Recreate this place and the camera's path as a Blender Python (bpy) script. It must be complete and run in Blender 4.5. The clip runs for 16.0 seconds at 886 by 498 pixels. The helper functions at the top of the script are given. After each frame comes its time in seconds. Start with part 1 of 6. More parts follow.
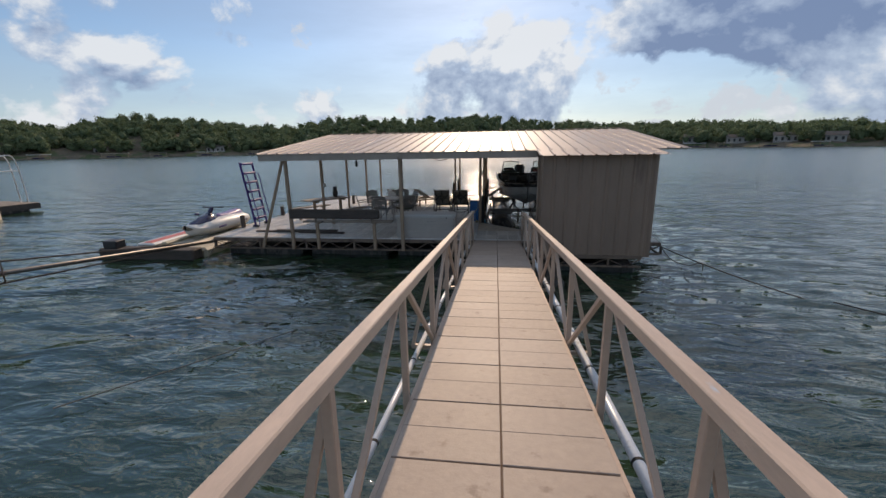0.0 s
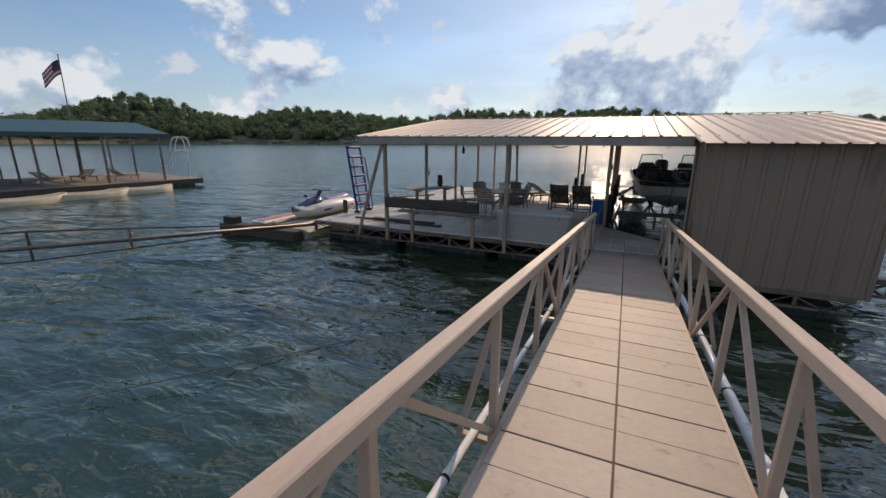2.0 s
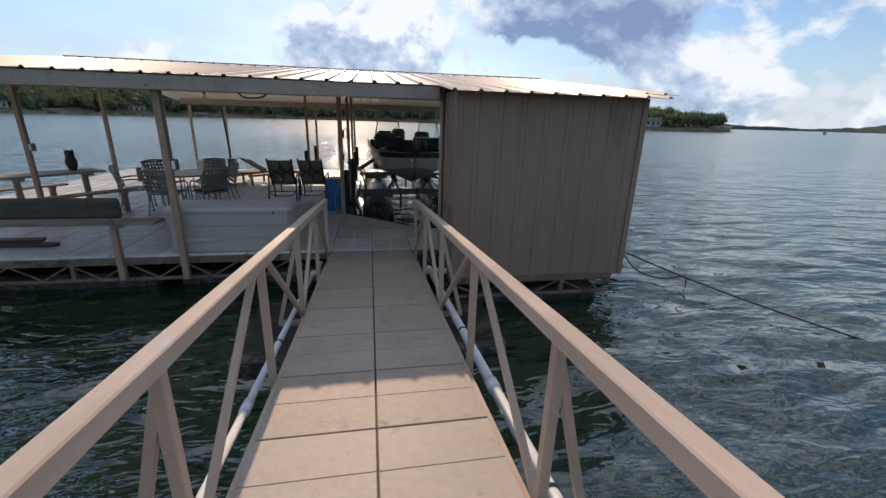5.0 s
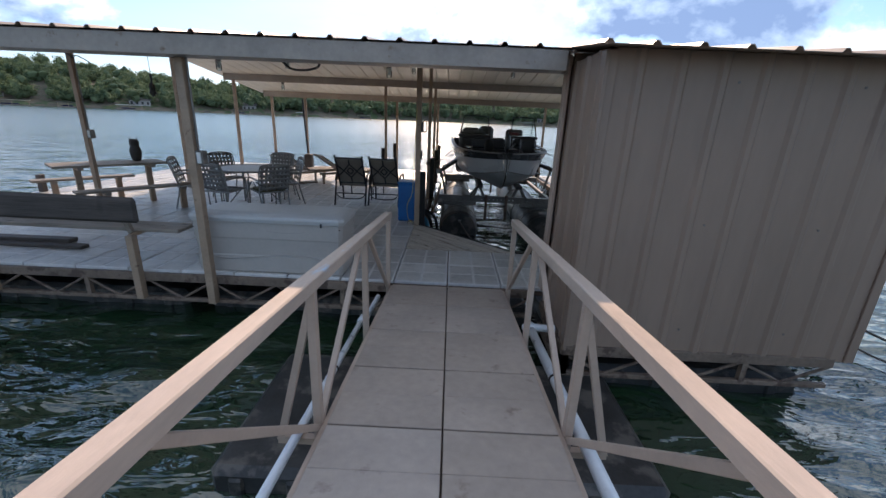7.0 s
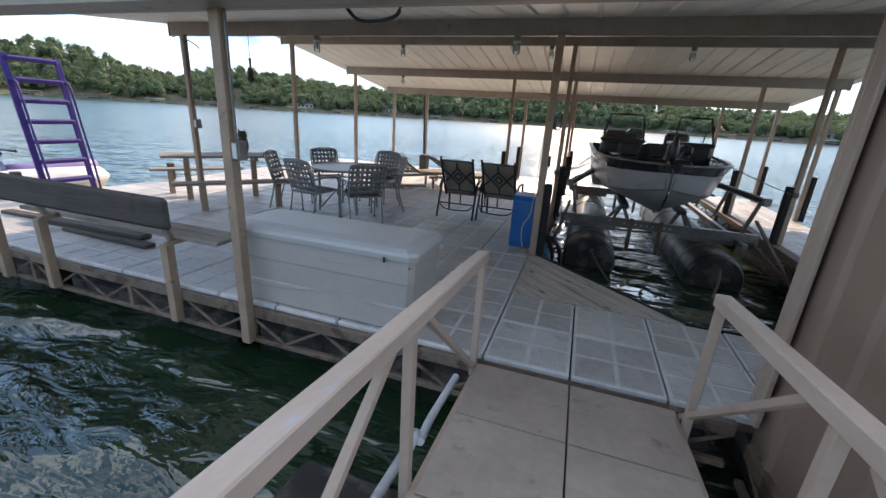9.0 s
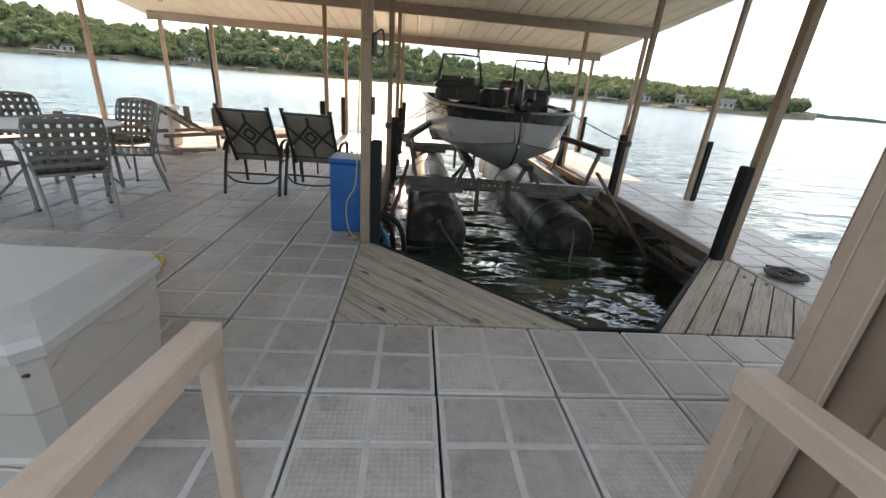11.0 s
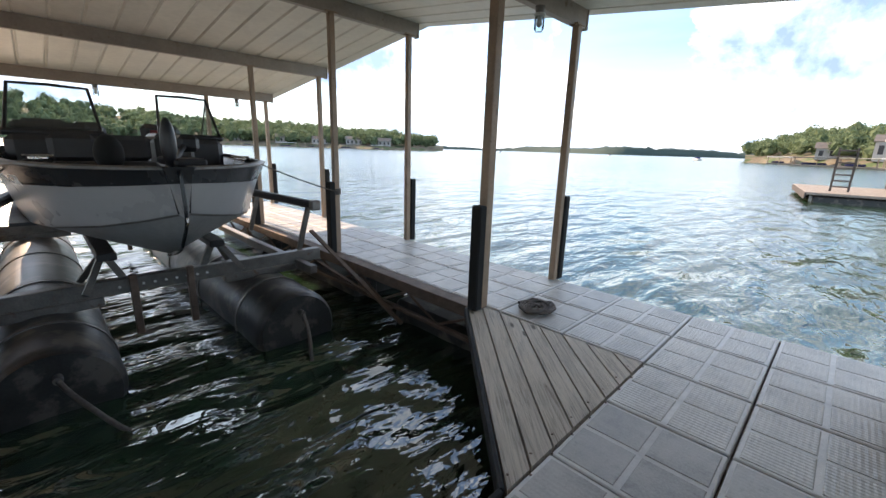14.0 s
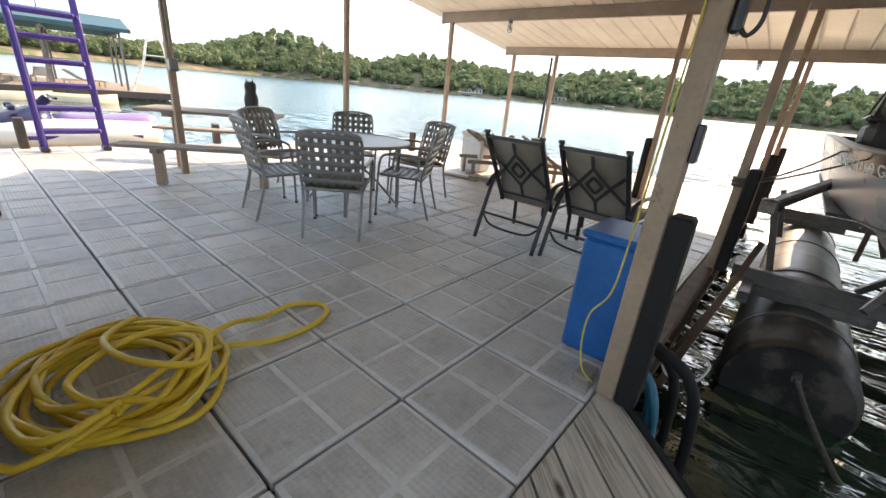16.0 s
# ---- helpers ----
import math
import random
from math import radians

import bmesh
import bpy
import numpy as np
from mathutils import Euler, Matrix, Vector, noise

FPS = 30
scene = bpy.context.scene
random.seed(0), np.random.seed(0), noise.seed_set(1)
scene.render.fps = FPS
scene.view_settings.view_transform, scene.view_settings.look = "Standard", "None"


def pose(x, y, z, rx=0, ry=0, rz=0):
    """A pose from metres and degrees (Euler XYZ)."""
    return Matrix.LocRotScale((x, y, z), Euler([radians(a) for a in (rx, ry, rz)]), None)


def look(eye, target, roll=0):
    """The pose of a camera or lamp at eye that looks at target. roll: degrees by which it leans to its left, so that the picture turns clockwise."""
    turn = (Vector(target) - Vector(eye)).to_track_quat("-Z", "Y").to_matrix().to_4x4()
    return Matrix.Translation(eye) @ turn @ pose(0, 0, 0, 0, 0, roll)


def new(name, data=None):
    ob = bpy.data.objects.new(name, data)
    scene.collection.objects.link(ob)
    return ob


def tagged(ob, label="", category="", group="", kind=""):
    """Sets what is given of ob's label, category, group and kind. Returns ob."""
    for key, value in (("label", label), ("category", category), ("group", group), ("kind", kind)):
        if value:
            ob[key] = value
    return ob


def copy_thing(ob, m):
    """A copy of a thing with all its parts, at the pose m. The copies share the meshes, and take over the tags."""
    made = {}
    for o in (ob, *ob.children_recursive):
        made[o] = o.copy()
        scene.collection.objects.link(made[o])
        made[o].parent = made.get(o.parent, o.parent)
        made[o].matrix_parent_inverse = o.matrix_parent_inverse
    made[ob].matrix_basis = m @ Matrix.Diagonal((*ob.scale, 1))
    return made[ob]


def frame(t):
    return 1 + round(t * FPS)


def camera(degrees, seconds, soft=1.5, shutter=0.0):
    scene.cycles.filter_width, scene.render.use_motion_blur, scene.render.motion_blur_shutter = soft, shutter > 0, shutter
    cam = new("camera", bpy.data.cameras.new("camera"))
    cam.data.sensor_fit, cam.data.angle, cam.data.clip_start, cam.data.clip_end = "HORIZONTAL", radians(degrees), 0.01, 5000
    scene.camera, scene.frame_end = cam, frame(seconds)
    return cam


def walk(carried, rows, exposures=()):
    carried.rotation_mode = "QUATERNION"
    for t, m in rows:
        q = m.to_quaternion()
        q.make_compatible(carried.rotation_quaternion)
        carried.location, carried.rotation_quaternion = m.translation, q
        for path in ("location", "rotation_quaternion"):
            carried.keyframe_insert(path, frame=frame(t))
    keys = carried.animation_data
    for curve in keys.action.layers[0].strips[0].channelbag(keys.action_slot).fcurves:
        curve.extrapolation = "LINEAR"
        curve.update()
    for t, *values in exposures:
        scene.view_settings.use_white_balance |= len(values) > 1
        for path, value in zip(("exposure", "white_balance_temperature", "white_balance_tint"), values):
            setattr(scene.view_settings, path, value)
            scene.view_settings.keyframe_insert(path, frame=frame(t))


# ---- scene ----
cam = camera(95.2, 16.0)
PATH = [
    (0, (-0.052, -11.062, 2.507), (-0.307, -9.14, 2.02), -1.0),
    (0.5, (0.001, -10.724, 2.404), (-0.38, -8.82, 1.926), -0.1),
    (1, (-0.08, -10.258, 2.335), (-0.615, -8.393, 1.849), 0.2),
    (1.5, (-0.117, -9.808, 2.299), (-0.837, -8.011, 1.795), 0.7),
    (2, (-0.093, -9.349, 2.286), (-0.888, -7.588, 1.772), 0.3),
    (2.5, (-0.087, -8.845, 2.263), (-0.791, -7.049, 1.737), 0.5),
    (3, (-0.081, -8.325, 2.232), (-0.558, -6.46, 1.689), 1.2),
    (3.5, (-0.06, -7.763, 2.172), (-0.226, -5.85, 1.614), 1.5),
    (4, (-0.01, -7.18, 2.096), (0.147, -5.27, 1.527), 1.3),
    (6.3, (0.003, -4.902, 1.832), (0.388, -3.049, 1.187), 1.8),
    (6.5, (-0.02, -4.716, 1.822), (0.251, -2.841, 1.183), 2.1),
    (7, (-0.021, -4.249, 1.762), (-0.041, -2.345, 1.153), 2.5),
    (7.5, (-0.068, -3.828, 1.747), (-0.384, -1.941, 1.166), 3.1),
    (8, (-0.091, -3.383, 1.729), (-0.686, -1.563, 1.15), 3.6),
    (10.3, (-0.214, -1.461, 1.438), (-0.623, 0.358, 0.715), 4.8),
    (10.5, (-0.198, -1.298, 1.42), (-0.457, 0.542, 0.68), 5.0),
    (11, (-0.176, -0.944, 1.389), (-0.003, 0.903, 0.641), 4.9),
    (11.5, (-0.028, -0.593, 1.368), (0.605, 1.15, 0.619), 4.5),
    (12, (0.07, -0.324, 1.362), (1.099, 1.22, 0.616), 4.3),
    (12.5, (0.141, -0.151, 1.349), (1.44, 1.191, 0.632), 3.3),
    (13, (0.307, 0.009, 1.33), (1.788, 1.177, 0.664), 2.0),
    (13.5, (0.363, 0.237, 1.35), (1.936, 1.337, 0.788), 0.5),
    (14, (0.303, 0.459, 1.368), (1.686, 1.821, 0.887), 1.8),
    (14.5, (0.267, 0.566, 1.379), (0.962, 2.368, 0.861), 4.0),
    (15, (0.164, 0.634, 1.351), (0.071, 2.533, 0.731), 6.3),
    (15.5, (0.034, 0.673, 1.292), (-0.67, 2.405, 0.581), 6.4),
    (16, (-0.218, 0.79, 1.286), (-1.397, 2.234, 0.563), 5.6),
]
walk(cam, [(t, look(eye, target, roll)) for t, eye, target, roll in PATH],
     [(0, -0.05, 6100, 10), (4, 0.05, 6100, 10), (6.3, 0.6, 5800, 10), (8, 1.05, 5700, 10), (10.4, 1.82, 6800, 10), (12.4, 2.2, 7500, 10), (13.5, 2.05, 6700, 10), (14.1, 1.75, 6300, 10), (14.9, 1.85, 6400, 10), (15.5, 2.15, 6600, 10), (16, 2.25, 6900, 10)])

# ---- light ----
SUN_EL, SUN_AZ = 30.0, 2.5          # degrees up, degrees left of +y
sun = new("sun", bpy.data.lights.new("sun", "SUN"))
sun.data.energy, sun.data.angle, sun.data.color = 2.9, radians(0.6), (1.0, 0.71, 0.47)
se, sa = radians(SUN_EL), radians(SUN_AZ)
sun_dir = Vector((-math.sin(sa) * math.cos(se), math.cos(sa) * math.cos(se), math.sin(se)))
sun.matrix_world = look(sun_dir * 50, (0, 0, 0))


def c4(c):
    return (*c, 1.0)


class Nodes:
    """Short-hand for building a node tree."""

    def __init__(self, tree):
        self.tree, self.nodes = tree, tree.nodes
        tree.nodes.clear()

    def add(self, kind, props=None, **inputs):
        n = self.nodes.new(kind)
        for k, v in (props or {}).items():
            setattr(n, k, v)
        for k, v in inputs.items():
            key = int(k[1:]) if k[0] == "i" and k[1:].isdigit() else k.replace("_", " ")
            if isinstance(v, bpy.types.NodeSocket):
                self.tree.links.new(v, n.inputs[key])
            else:
                n.inputs[key].default_value = v
        return n

    def math(self, op, a, b=0.0, c=0.0):
        return self.add("ShaderNodeMath", {"operation": op}, i0=a, i1=b, i2=c).outputs[0]

    def mix(self, f, a, b, blend="MIX"):
        n = self.add("ShaderNodeMix", {"data_type": "RGBA", "blend_type": blend})
        for key, v in ((0, f), (6, a), (7, b)):
            if isinstance(v, bpy.types.NodeSocket):
                self.tree.links.new(v, n.inputs[key])
            else:
                n.inputs[key].default_value = v
        return n.outputs[2]

    def ramp(self, f, stops, mode="LINEAR"):
        n = self.add("ShaderNodeValToRGB", i0=f)
        cr = n.color_ramp
        cr.interpolation = mode
        while len(cr.elements) < len(stops):
            cr.elements.new(0.5)
        for e, (p, col) in zip(cr.elements, stops):
            e.position = p
            e.color = col if len(col) == 4 else (*col, 1)
        return n.outputs[0]

    def noise(self, vec, scale, detail=4.0, rough=0.55, distort=0.0):
        return self.add("ShaderNodeTexNoise", Vector=vec, Scale=scale, Detail=detail, Roughness=rough, Distortion=distort).outputs[0]

    def scaled(self, vec, s, at=(0, 0, 0), turn=(0, 0, 0)):
        return self.add("ShaderNodeMapping", i0=vec, i1=at, i2=turn, i3=s).outputs[0]




# sky: Nishita with banks of cumulus
world = bpy.data.worlds.new("sky")
scene.world = world
world.use_nodes = True
W = Nodes(world.node_tree)
sky = W.add("ShaderNodeTexSky", {"sky_type": "NISHITA", "sun_disc": False, "sun_elevation": se, "sun_rotation": -sa,
                                 "altitude": 200.0, "air_density": 1.0, "dust_density": 0.5, "ozone_density": 2.0})
way = W.add("ShaderNodeTexCoord").outputs["Generated"]


def heap(az, el, near, full):
    """How far a direction lies inside a bank of cloud round az degrees left of +y and el degrees up."""
    a, e = radians(az), radians(el)
    at = (-math.sin(a) * math.cos(e), math.cos(a) * math.cos(e), math.sin(e))
    d = W.add("ShaderNodeVectorMath", {"operation": "DOT_PRODUCT"}, i0=way, i1=at).outputs["Value"]
    return W.add("ShaderNodeMapRange", {"interpolation_type": "SMOOTHSTEP"}, i0=d, i1=math.cos(radians(near)), i2=math.cos(radians(full)), i3=0.0, i4=1.0).outputs[0]


def puffs(scale, z, shift, detail):
    return W.noise(W.scaled(way, (1.0, 1.0, z), shift), scale, detail, 0.56, 0.15)


bank_east, bank_west, clear = heap(-32, 20, 26, 8), heap(52, 13, 17, 5), heap(14, 24, 22, 8)
bank_south = heap(-76, 16, 34, 12)
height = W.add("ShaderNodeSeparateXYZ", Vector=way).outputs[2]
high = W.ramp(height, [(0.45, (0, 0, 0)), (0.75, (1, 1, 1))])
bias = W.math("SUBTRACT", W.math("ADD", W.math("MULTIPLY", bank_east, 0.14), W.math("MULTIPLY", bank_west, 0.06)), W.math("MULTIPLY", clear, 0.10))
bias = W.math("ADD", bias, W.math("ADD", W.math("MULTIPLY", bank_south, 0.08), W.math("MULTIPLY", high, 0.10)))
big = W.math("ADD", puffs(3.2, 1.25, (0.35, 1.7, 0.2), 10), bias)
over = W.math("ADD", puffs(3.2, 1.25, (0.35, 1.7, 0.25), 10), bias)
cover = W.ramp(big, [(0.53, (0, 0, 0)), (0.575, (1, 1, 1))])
lit = W.math("ADD", W.math("MULTIPLY", W.math("SUBTRACT", big, over), 7.0), 0.55)
shade = W.math("MULTIPLY", W.math("MAXIMUM", bank_east, bank_south), 4.2)
lit = W.math("SUBTRACT", lit, W.math("MULTIPLY", W.math("SUBTRACT", big, 0.56), shade))
cloud = W.ramp(lit, [(0.0, (0.20, 0.26, 0.40)), (0.45, (0.46, 0.53, 0.64)), (0.8, (0.84, 0.83, 0.81))])
toward = W.add("ShaderNodeSeparateXYZ", Vector=way).outputs[1]
cloud = W.mix(1.0, cloud, W.ramp(W.math("ADD", W.math("MULTIPLY", toward, 0.5), 0.5), [(0.0, (4.6, 4.6, 4.6)), (0.75, (10, 10, 10))]), "MULTIPLY")
low = W.ramp(height, [(0.0, (1, 1, 1)), (0.22, (0, 0, 0))])
small = W.math("ADD", puffs(7.5, 1.4, (3.1, 0.4, 1.2), 8), W.math("MULTIPLY", W.math("SUBTRACT", low, 0.5), 0.16))
scatter = W.ramp(small, [(0.585, (0, 0, 0)), (0.64, (0.85, 0.85, 0.85))])
wisps = W.ramp(W.noise(W.scaled(way, (1, 1, 5), (2, 5, 1)), 1.6, 6, 0.6), [(0.42, (0, 0, 0)), (0.75, (0.45, 0.45, 0.45))])
pale = W.mix(wisps, sky.outputs[0], c4((3.8, 4.7, 5.9)))
haze = W.mix(W.math("MULTIPLY", low, 0.55), pale, c4((4.6, 5.1, 5.6)))
skyc = W.mix(scatter, haze, c4((6.6, 6.7, 6.9)))
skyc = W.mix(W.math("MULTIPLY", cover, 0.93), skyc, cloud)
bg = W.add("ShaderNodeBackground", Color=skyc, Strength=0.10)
W.add("ShaderNodeOutputWorld", i0=bg.outputs[0])


# ---- materials ----
def material(name, base, rough=0.6, metal=0.0, var=0.25, scale=6.0, bump=0.15, bump_scale=60.0, spots=None, stretch=(1, 1, 1), **extra):
    """A surface with large stains, fine grain and relief."""
    m = bpy.data.materials.new(name)
    m.use_nodes = True
    N = Nodes(m.node_tree)
    at = N.scaled(N.add("ShaderNodeTexCoord").outputs["Object"], stretch)
    rnd = N.add("ShaderNodeObjectInfo").outputs["Random"]
    off = N.add("ShaderNodeVectorMath", {"operation": "ADD"}, i0=at, i1=N.add("ShaderNodeCombineXYZ", i0=N.math("MULTIPLY", rnd, 37.0), i1=N.math("MULTIPLY", rnd, 11.0)).outputs[0]).outputs[0]
    a, b = N.noise(off, scale, 5), N.noise(off, scale * 9, 4)
    f = N.math("ADD", N.math("MULTIPLY", a, 0.65), N.math("MULTIPLY", b, 0.35))
    dark = tuple(v * (1 - var) for v in base)
    light = tuple(min(1, v * (1 + var * 0.7)) for v in base)
    col = N.ramp(f, [(0.33, dark), (0.67, light)])
    if spots:
        sc, lo, colour = spots
        col = N.mix(N.ramp(N.noise(off, sc, 6, 0.6), [(lo, (0, 0, 0)), (lo + 0.08, (1, 1, 1))]), col, c4(colour))
    col = N.mix(N.math("MULTIPLY", N.math("SUBTRACT", rnd, 0.5), extra.get("each", 0.0)), col, c4((1, 1, 1)), "ADD") if extra.get("each") else col
    h = N.noise(off, bump_scale, 5, 0.6)
    bp = N.add("ShaderNodeBump", Strength=bump, Distance=0.01, Height=h)
    ro = N.math("ADD", rough - 0.12, N.math("MULTIPLY", a, 0.24))
    p = N.add("ShaderNodeBsdfPrincipled", Base_Color=col, Roughness=ro, Metallic=metal, Normal=bp.outputs[0])
    N.add("ShaderNodeOutputMaterial", i0=p.outputs[0])
    return m


M = {}


def studded(name, base, dark):
    """Cast concrete with a diagonal grid of low studs and blotchy wear."""
    m = bpy.data.materials.new(name)
    m.use_nodes = True
    N = Nodes(m.node_tree)
    at = N.add("ShaderNodeTexCoord").outputs["Object"]
    rnd = N.add("ShaderNodeObjectInfo").outputs["Random"]
    off = N.add("ShaderNodeVectorMath", {"operation": "ADD"}, i0=at, i1=N.add("ShaderNodeCombineXYZ", i0=N.math("MULTIPLY", rnd, 37.0), i1=N.math("MULTIPLY", rnd, 11.0)).outputs[0]).outputs[0]
    cell = N.add("ShaderNodeSeparateXYZ", Vector=N.scaled(at, (1, 1, 1), turn=(0, 0, 0.785))).outputs
    stud = N.math("MULTIPLY", N.math("SINE", N.math("MULTIPLY", cell[0], 170.0)), N.math("SINE", N.math("MULTIPLY", cell[1], 170.0)))
    worn = N.math("MULTIPLY", stud, N.ramp(N.math("ADD", N.math("MULTIPLY", rnd, 0.8), N.math("MULTIPLY", N.noise(off, 2.0, 2), 0.4)), [(0.35, (0.1, 0.1, 0.1)), (0.7, (1, 1, 1))]))
    blot, fine, grit = N.noise(off, 2.4, 5), N.noise(off, 14.0, 5, 0.65), N.noise(off, 90.0, 3)
    f = N.math("ADD", N.math("ADD", N.math("MULTIPLY", blot, 0.45), N.math("MULTIPLY", fine, 0.35)), N.math("MULTIPLY", grit, 0.2))
    col = N.ramp(f, [(0.36, dark), (0.52, base), (0.68, tuple(min(1, v * 1.2) for v in base))])
    col = N.mix(N.ramp(N.noise(off, 5.0, 6, 0.65), [(0.60, (0, 0, 0)), (0.70, (0.7, 0.7, 0.7))]), col, c4(tuple(v * 0.8 for v in dark)))
    col = N.mix(N.math("ADD", 0.10, N.math("MULTIPLY", worn, 0.10)), col, c4(tuple(v * 0.55 for v in dark)))
    tint = N.ramp(rnd, [(0.0, (0.80, 0.79, 0.78)), (0.5, (1.0, 0.99, 0.97)), (1.0, (1.14, 1.12, 1.08))])
    col = N.mix(1.0, col, tint, "MULTIPLY")
    bp = N.add("ShaderNodeBump", Strength=0.35, Distance=0.004, Height=N.math("ADD", worn, N.math("MULTIPLY", grit, 0.9)))
    p = N.add("ShaderNodeBsdfPrincipled", Base_Color=col, Roughness=N.math("ADD", 0.26, N.math("MULTIPLY", fine, 0.32)), Normal=bp.outputs[0])
    N.add("ShaderNodeOutputMaterial", i0=p.outputs[0])
    return m


M["tile"] = studded("concrete_paver", (0.55, 0.525, 0.49), (0.36, 0.34, 0.315))
M["panel"] = material("walkway_panel", (0.39, 0.315, 0.255), 0.6, var=0.2, scale=2.0, bump=0.2, bump_scale=45, spots=(5, 0.62, (0.25, 0.19, 0.15)), each=0.10)
M["paint"] = material("beige_paint", (0.46, 0.35, 0.27), 0.45, var=0.12, scale=4, bump=0.08, spots=(9, 0.68, (0.30, 0.20, 0.14)))
M["rail"] = material("worn_rail_paint", (0.54, 0.42, 0.33), 0.42, var=0.16, scale=3, bump=0.1, spots=(3.2, 0.665, (0.44, 0.55, 0.68)), stretch=(2.5, 0.6, 2.5))
M["post"] = material("tan_post_paint", (0.37, 0.265, 0.18), 0.5, var=0.22, scale=5, bump=0.1, spots=(10, 0.62, (0.19, 0.12, 0.08)))
M["siding"] = material("tan_metal_siding", (0.29, 0.205, 0.15), 0.5, var=0.14, scale=1.2, bump=0.06, spots=(1.6, 0.66, (0.20, 0.135, 0.10)), stretch=(1, 1, 0.25))
M["roof"] = material("tan_metal_roof", (0.40, 0.30, 0.235), 0.42, var=0.1, scale=1.0, bump=0.05, stretch=(2, 0.3, 1))
M["ceil"] = material("white_metal_ceiling", (0.80, 0.77, 0.70), 0.45, var=0.12, scale=1.5, bump=0.05)
M["beam"] = material("beige_beam", (0.37, 0.315, 0.265), 0.5, var=0.2, scale=3, bump=0.1, spots=(8, 0.64, (0.22, 0.15, 0.1)))
M["wood"] = material("weathered_wood", (0.36, 0.31, 0.25), 0.7, var=0.4, scale=3, bump=0.5, bump_scale=12, stretch=(1, 14, 14), each=0.1)
M["truss"] = material("dirty_tan_steel", (0.20, 0.145, 0.105), 0.6, var=0.4, scale=3, bump=0.2, spots=(6, 0.52, (0.085, 0.055, 0.04)))
M["rust"] = material("rusty_steel", (0.14, 0.095, 0.07), 0.7, 0.2, var=0.5, scale=8, bump=0.4)
M["galv"] = material("galvanised_steel", (0.20, 0.185, 0.17), 0.42, 0.7, var=0.35, scale=7, bump=0.12, spots=(9, 0.6, (0.16, 0.11, 0.08)))
M["black"] = material("black_rubber", (0.009, 0.0085, 0.008), 0.78, var=0.4, scale=9, bump=0.2)
M["float"] = material("black_poly_float", (0.036, 0.034, 0.032), 0.42, var=0.5, scale=5, bump=0.1, spots=(4, 0.52, (0.11, 0.095, 0.08)))


# ---- mesh helpers ----
def mesh_ob(name, bm, mat, parent=None, smooth=False):
    me = bpy.data.meshes.new(name)
    bm.normal_update()
    bm.to_mesh(me)
    bm.free()
    for m in (mat if isinstance(mat, (list, tuple)) else [mat]):
        me.materials.append(m)
    if smooth:
        me.shade_smooth()
    ob = new(name, me)
    if parent is not None:
        ob.parent = parent
    return ob


def thing(name, m=None, **tags):
    e = new(name)
    e.empty_display_size = 0.1
    if m is not None:
        e.matrix_basis = m
    return tagged(e, **tags)


def box(bm, lo, hi, bevel=0.0, m=None):
    """An axis-aligned box between two corners, with bevelled edges."""
    lo, hi = Vector(lo), Vector(hi)
    mid, size = (lo + hi) / 2, hi - lo
    r = bmesh.ops.create_cube(bm, size=1.0, matrix=(m or Matrix()) @ Matrix.Translation(mid) @ Matrix.Diagonal((*size, 1)))
    if bevel:
        es = list({e for v in r["verts"] for e in v.link_edges})
        bmesh.ops.bevel(bm, geom=es, offset=bevel, segments=1, affect="EDGES")
    return bm


def boxm(lo, hi, bevel=0.0, m=None):
    return box(bmesh.new(), lo, hi, bevel, m)


def bar(bm, a, b, w, h, up=(0, 0, 1), bevel=0.0):
    """A square bar from a to b, w wide and h tall."""
    a, b = Vector(a), Vector(b)
    d = b - a
    y = d.normalized()
    x = y.cross(Vector(up))
    x = Vector((1, 0, 0)) if x.length < 1e-5 else x.normalized()
    z = x.cross(y)
    rot = Matrix((x, y, z)).transposed().to_4x4()
    m = Matrix.Translation((a + b) / 2) @ rot
    return box(bm, (-w / 2, -d.length / 2, -h / 2), (w / 2, d.length / 2, h / 2), bevel, m)


def barm(a, b, w, h, up=(0, 0, 1), bevel=0.0):
    return bar(bmesh.new(), a, b, w, h, up, bevel)


def rod(bm, a, b, r, r2=None, seg=10, caps=True):
    a, b = Vector(a), Vector(b)
    d = b - a
    m = Matrix.Translation((a + b) / 2) @ d.to_track_quat("Z", "Y").to_matrix().to_4x4()
    bmesh.ops.create_cone(bm, cap_ends=caps, segments=seg, radius1=r, radius2=r if r2 is None else r2, depth=d.length, matrix=m)
    return bm


def rodm(a, b, r, r2=None, seg=10):
    return rod(bmesh.new(), a, b, r, r2, seg)


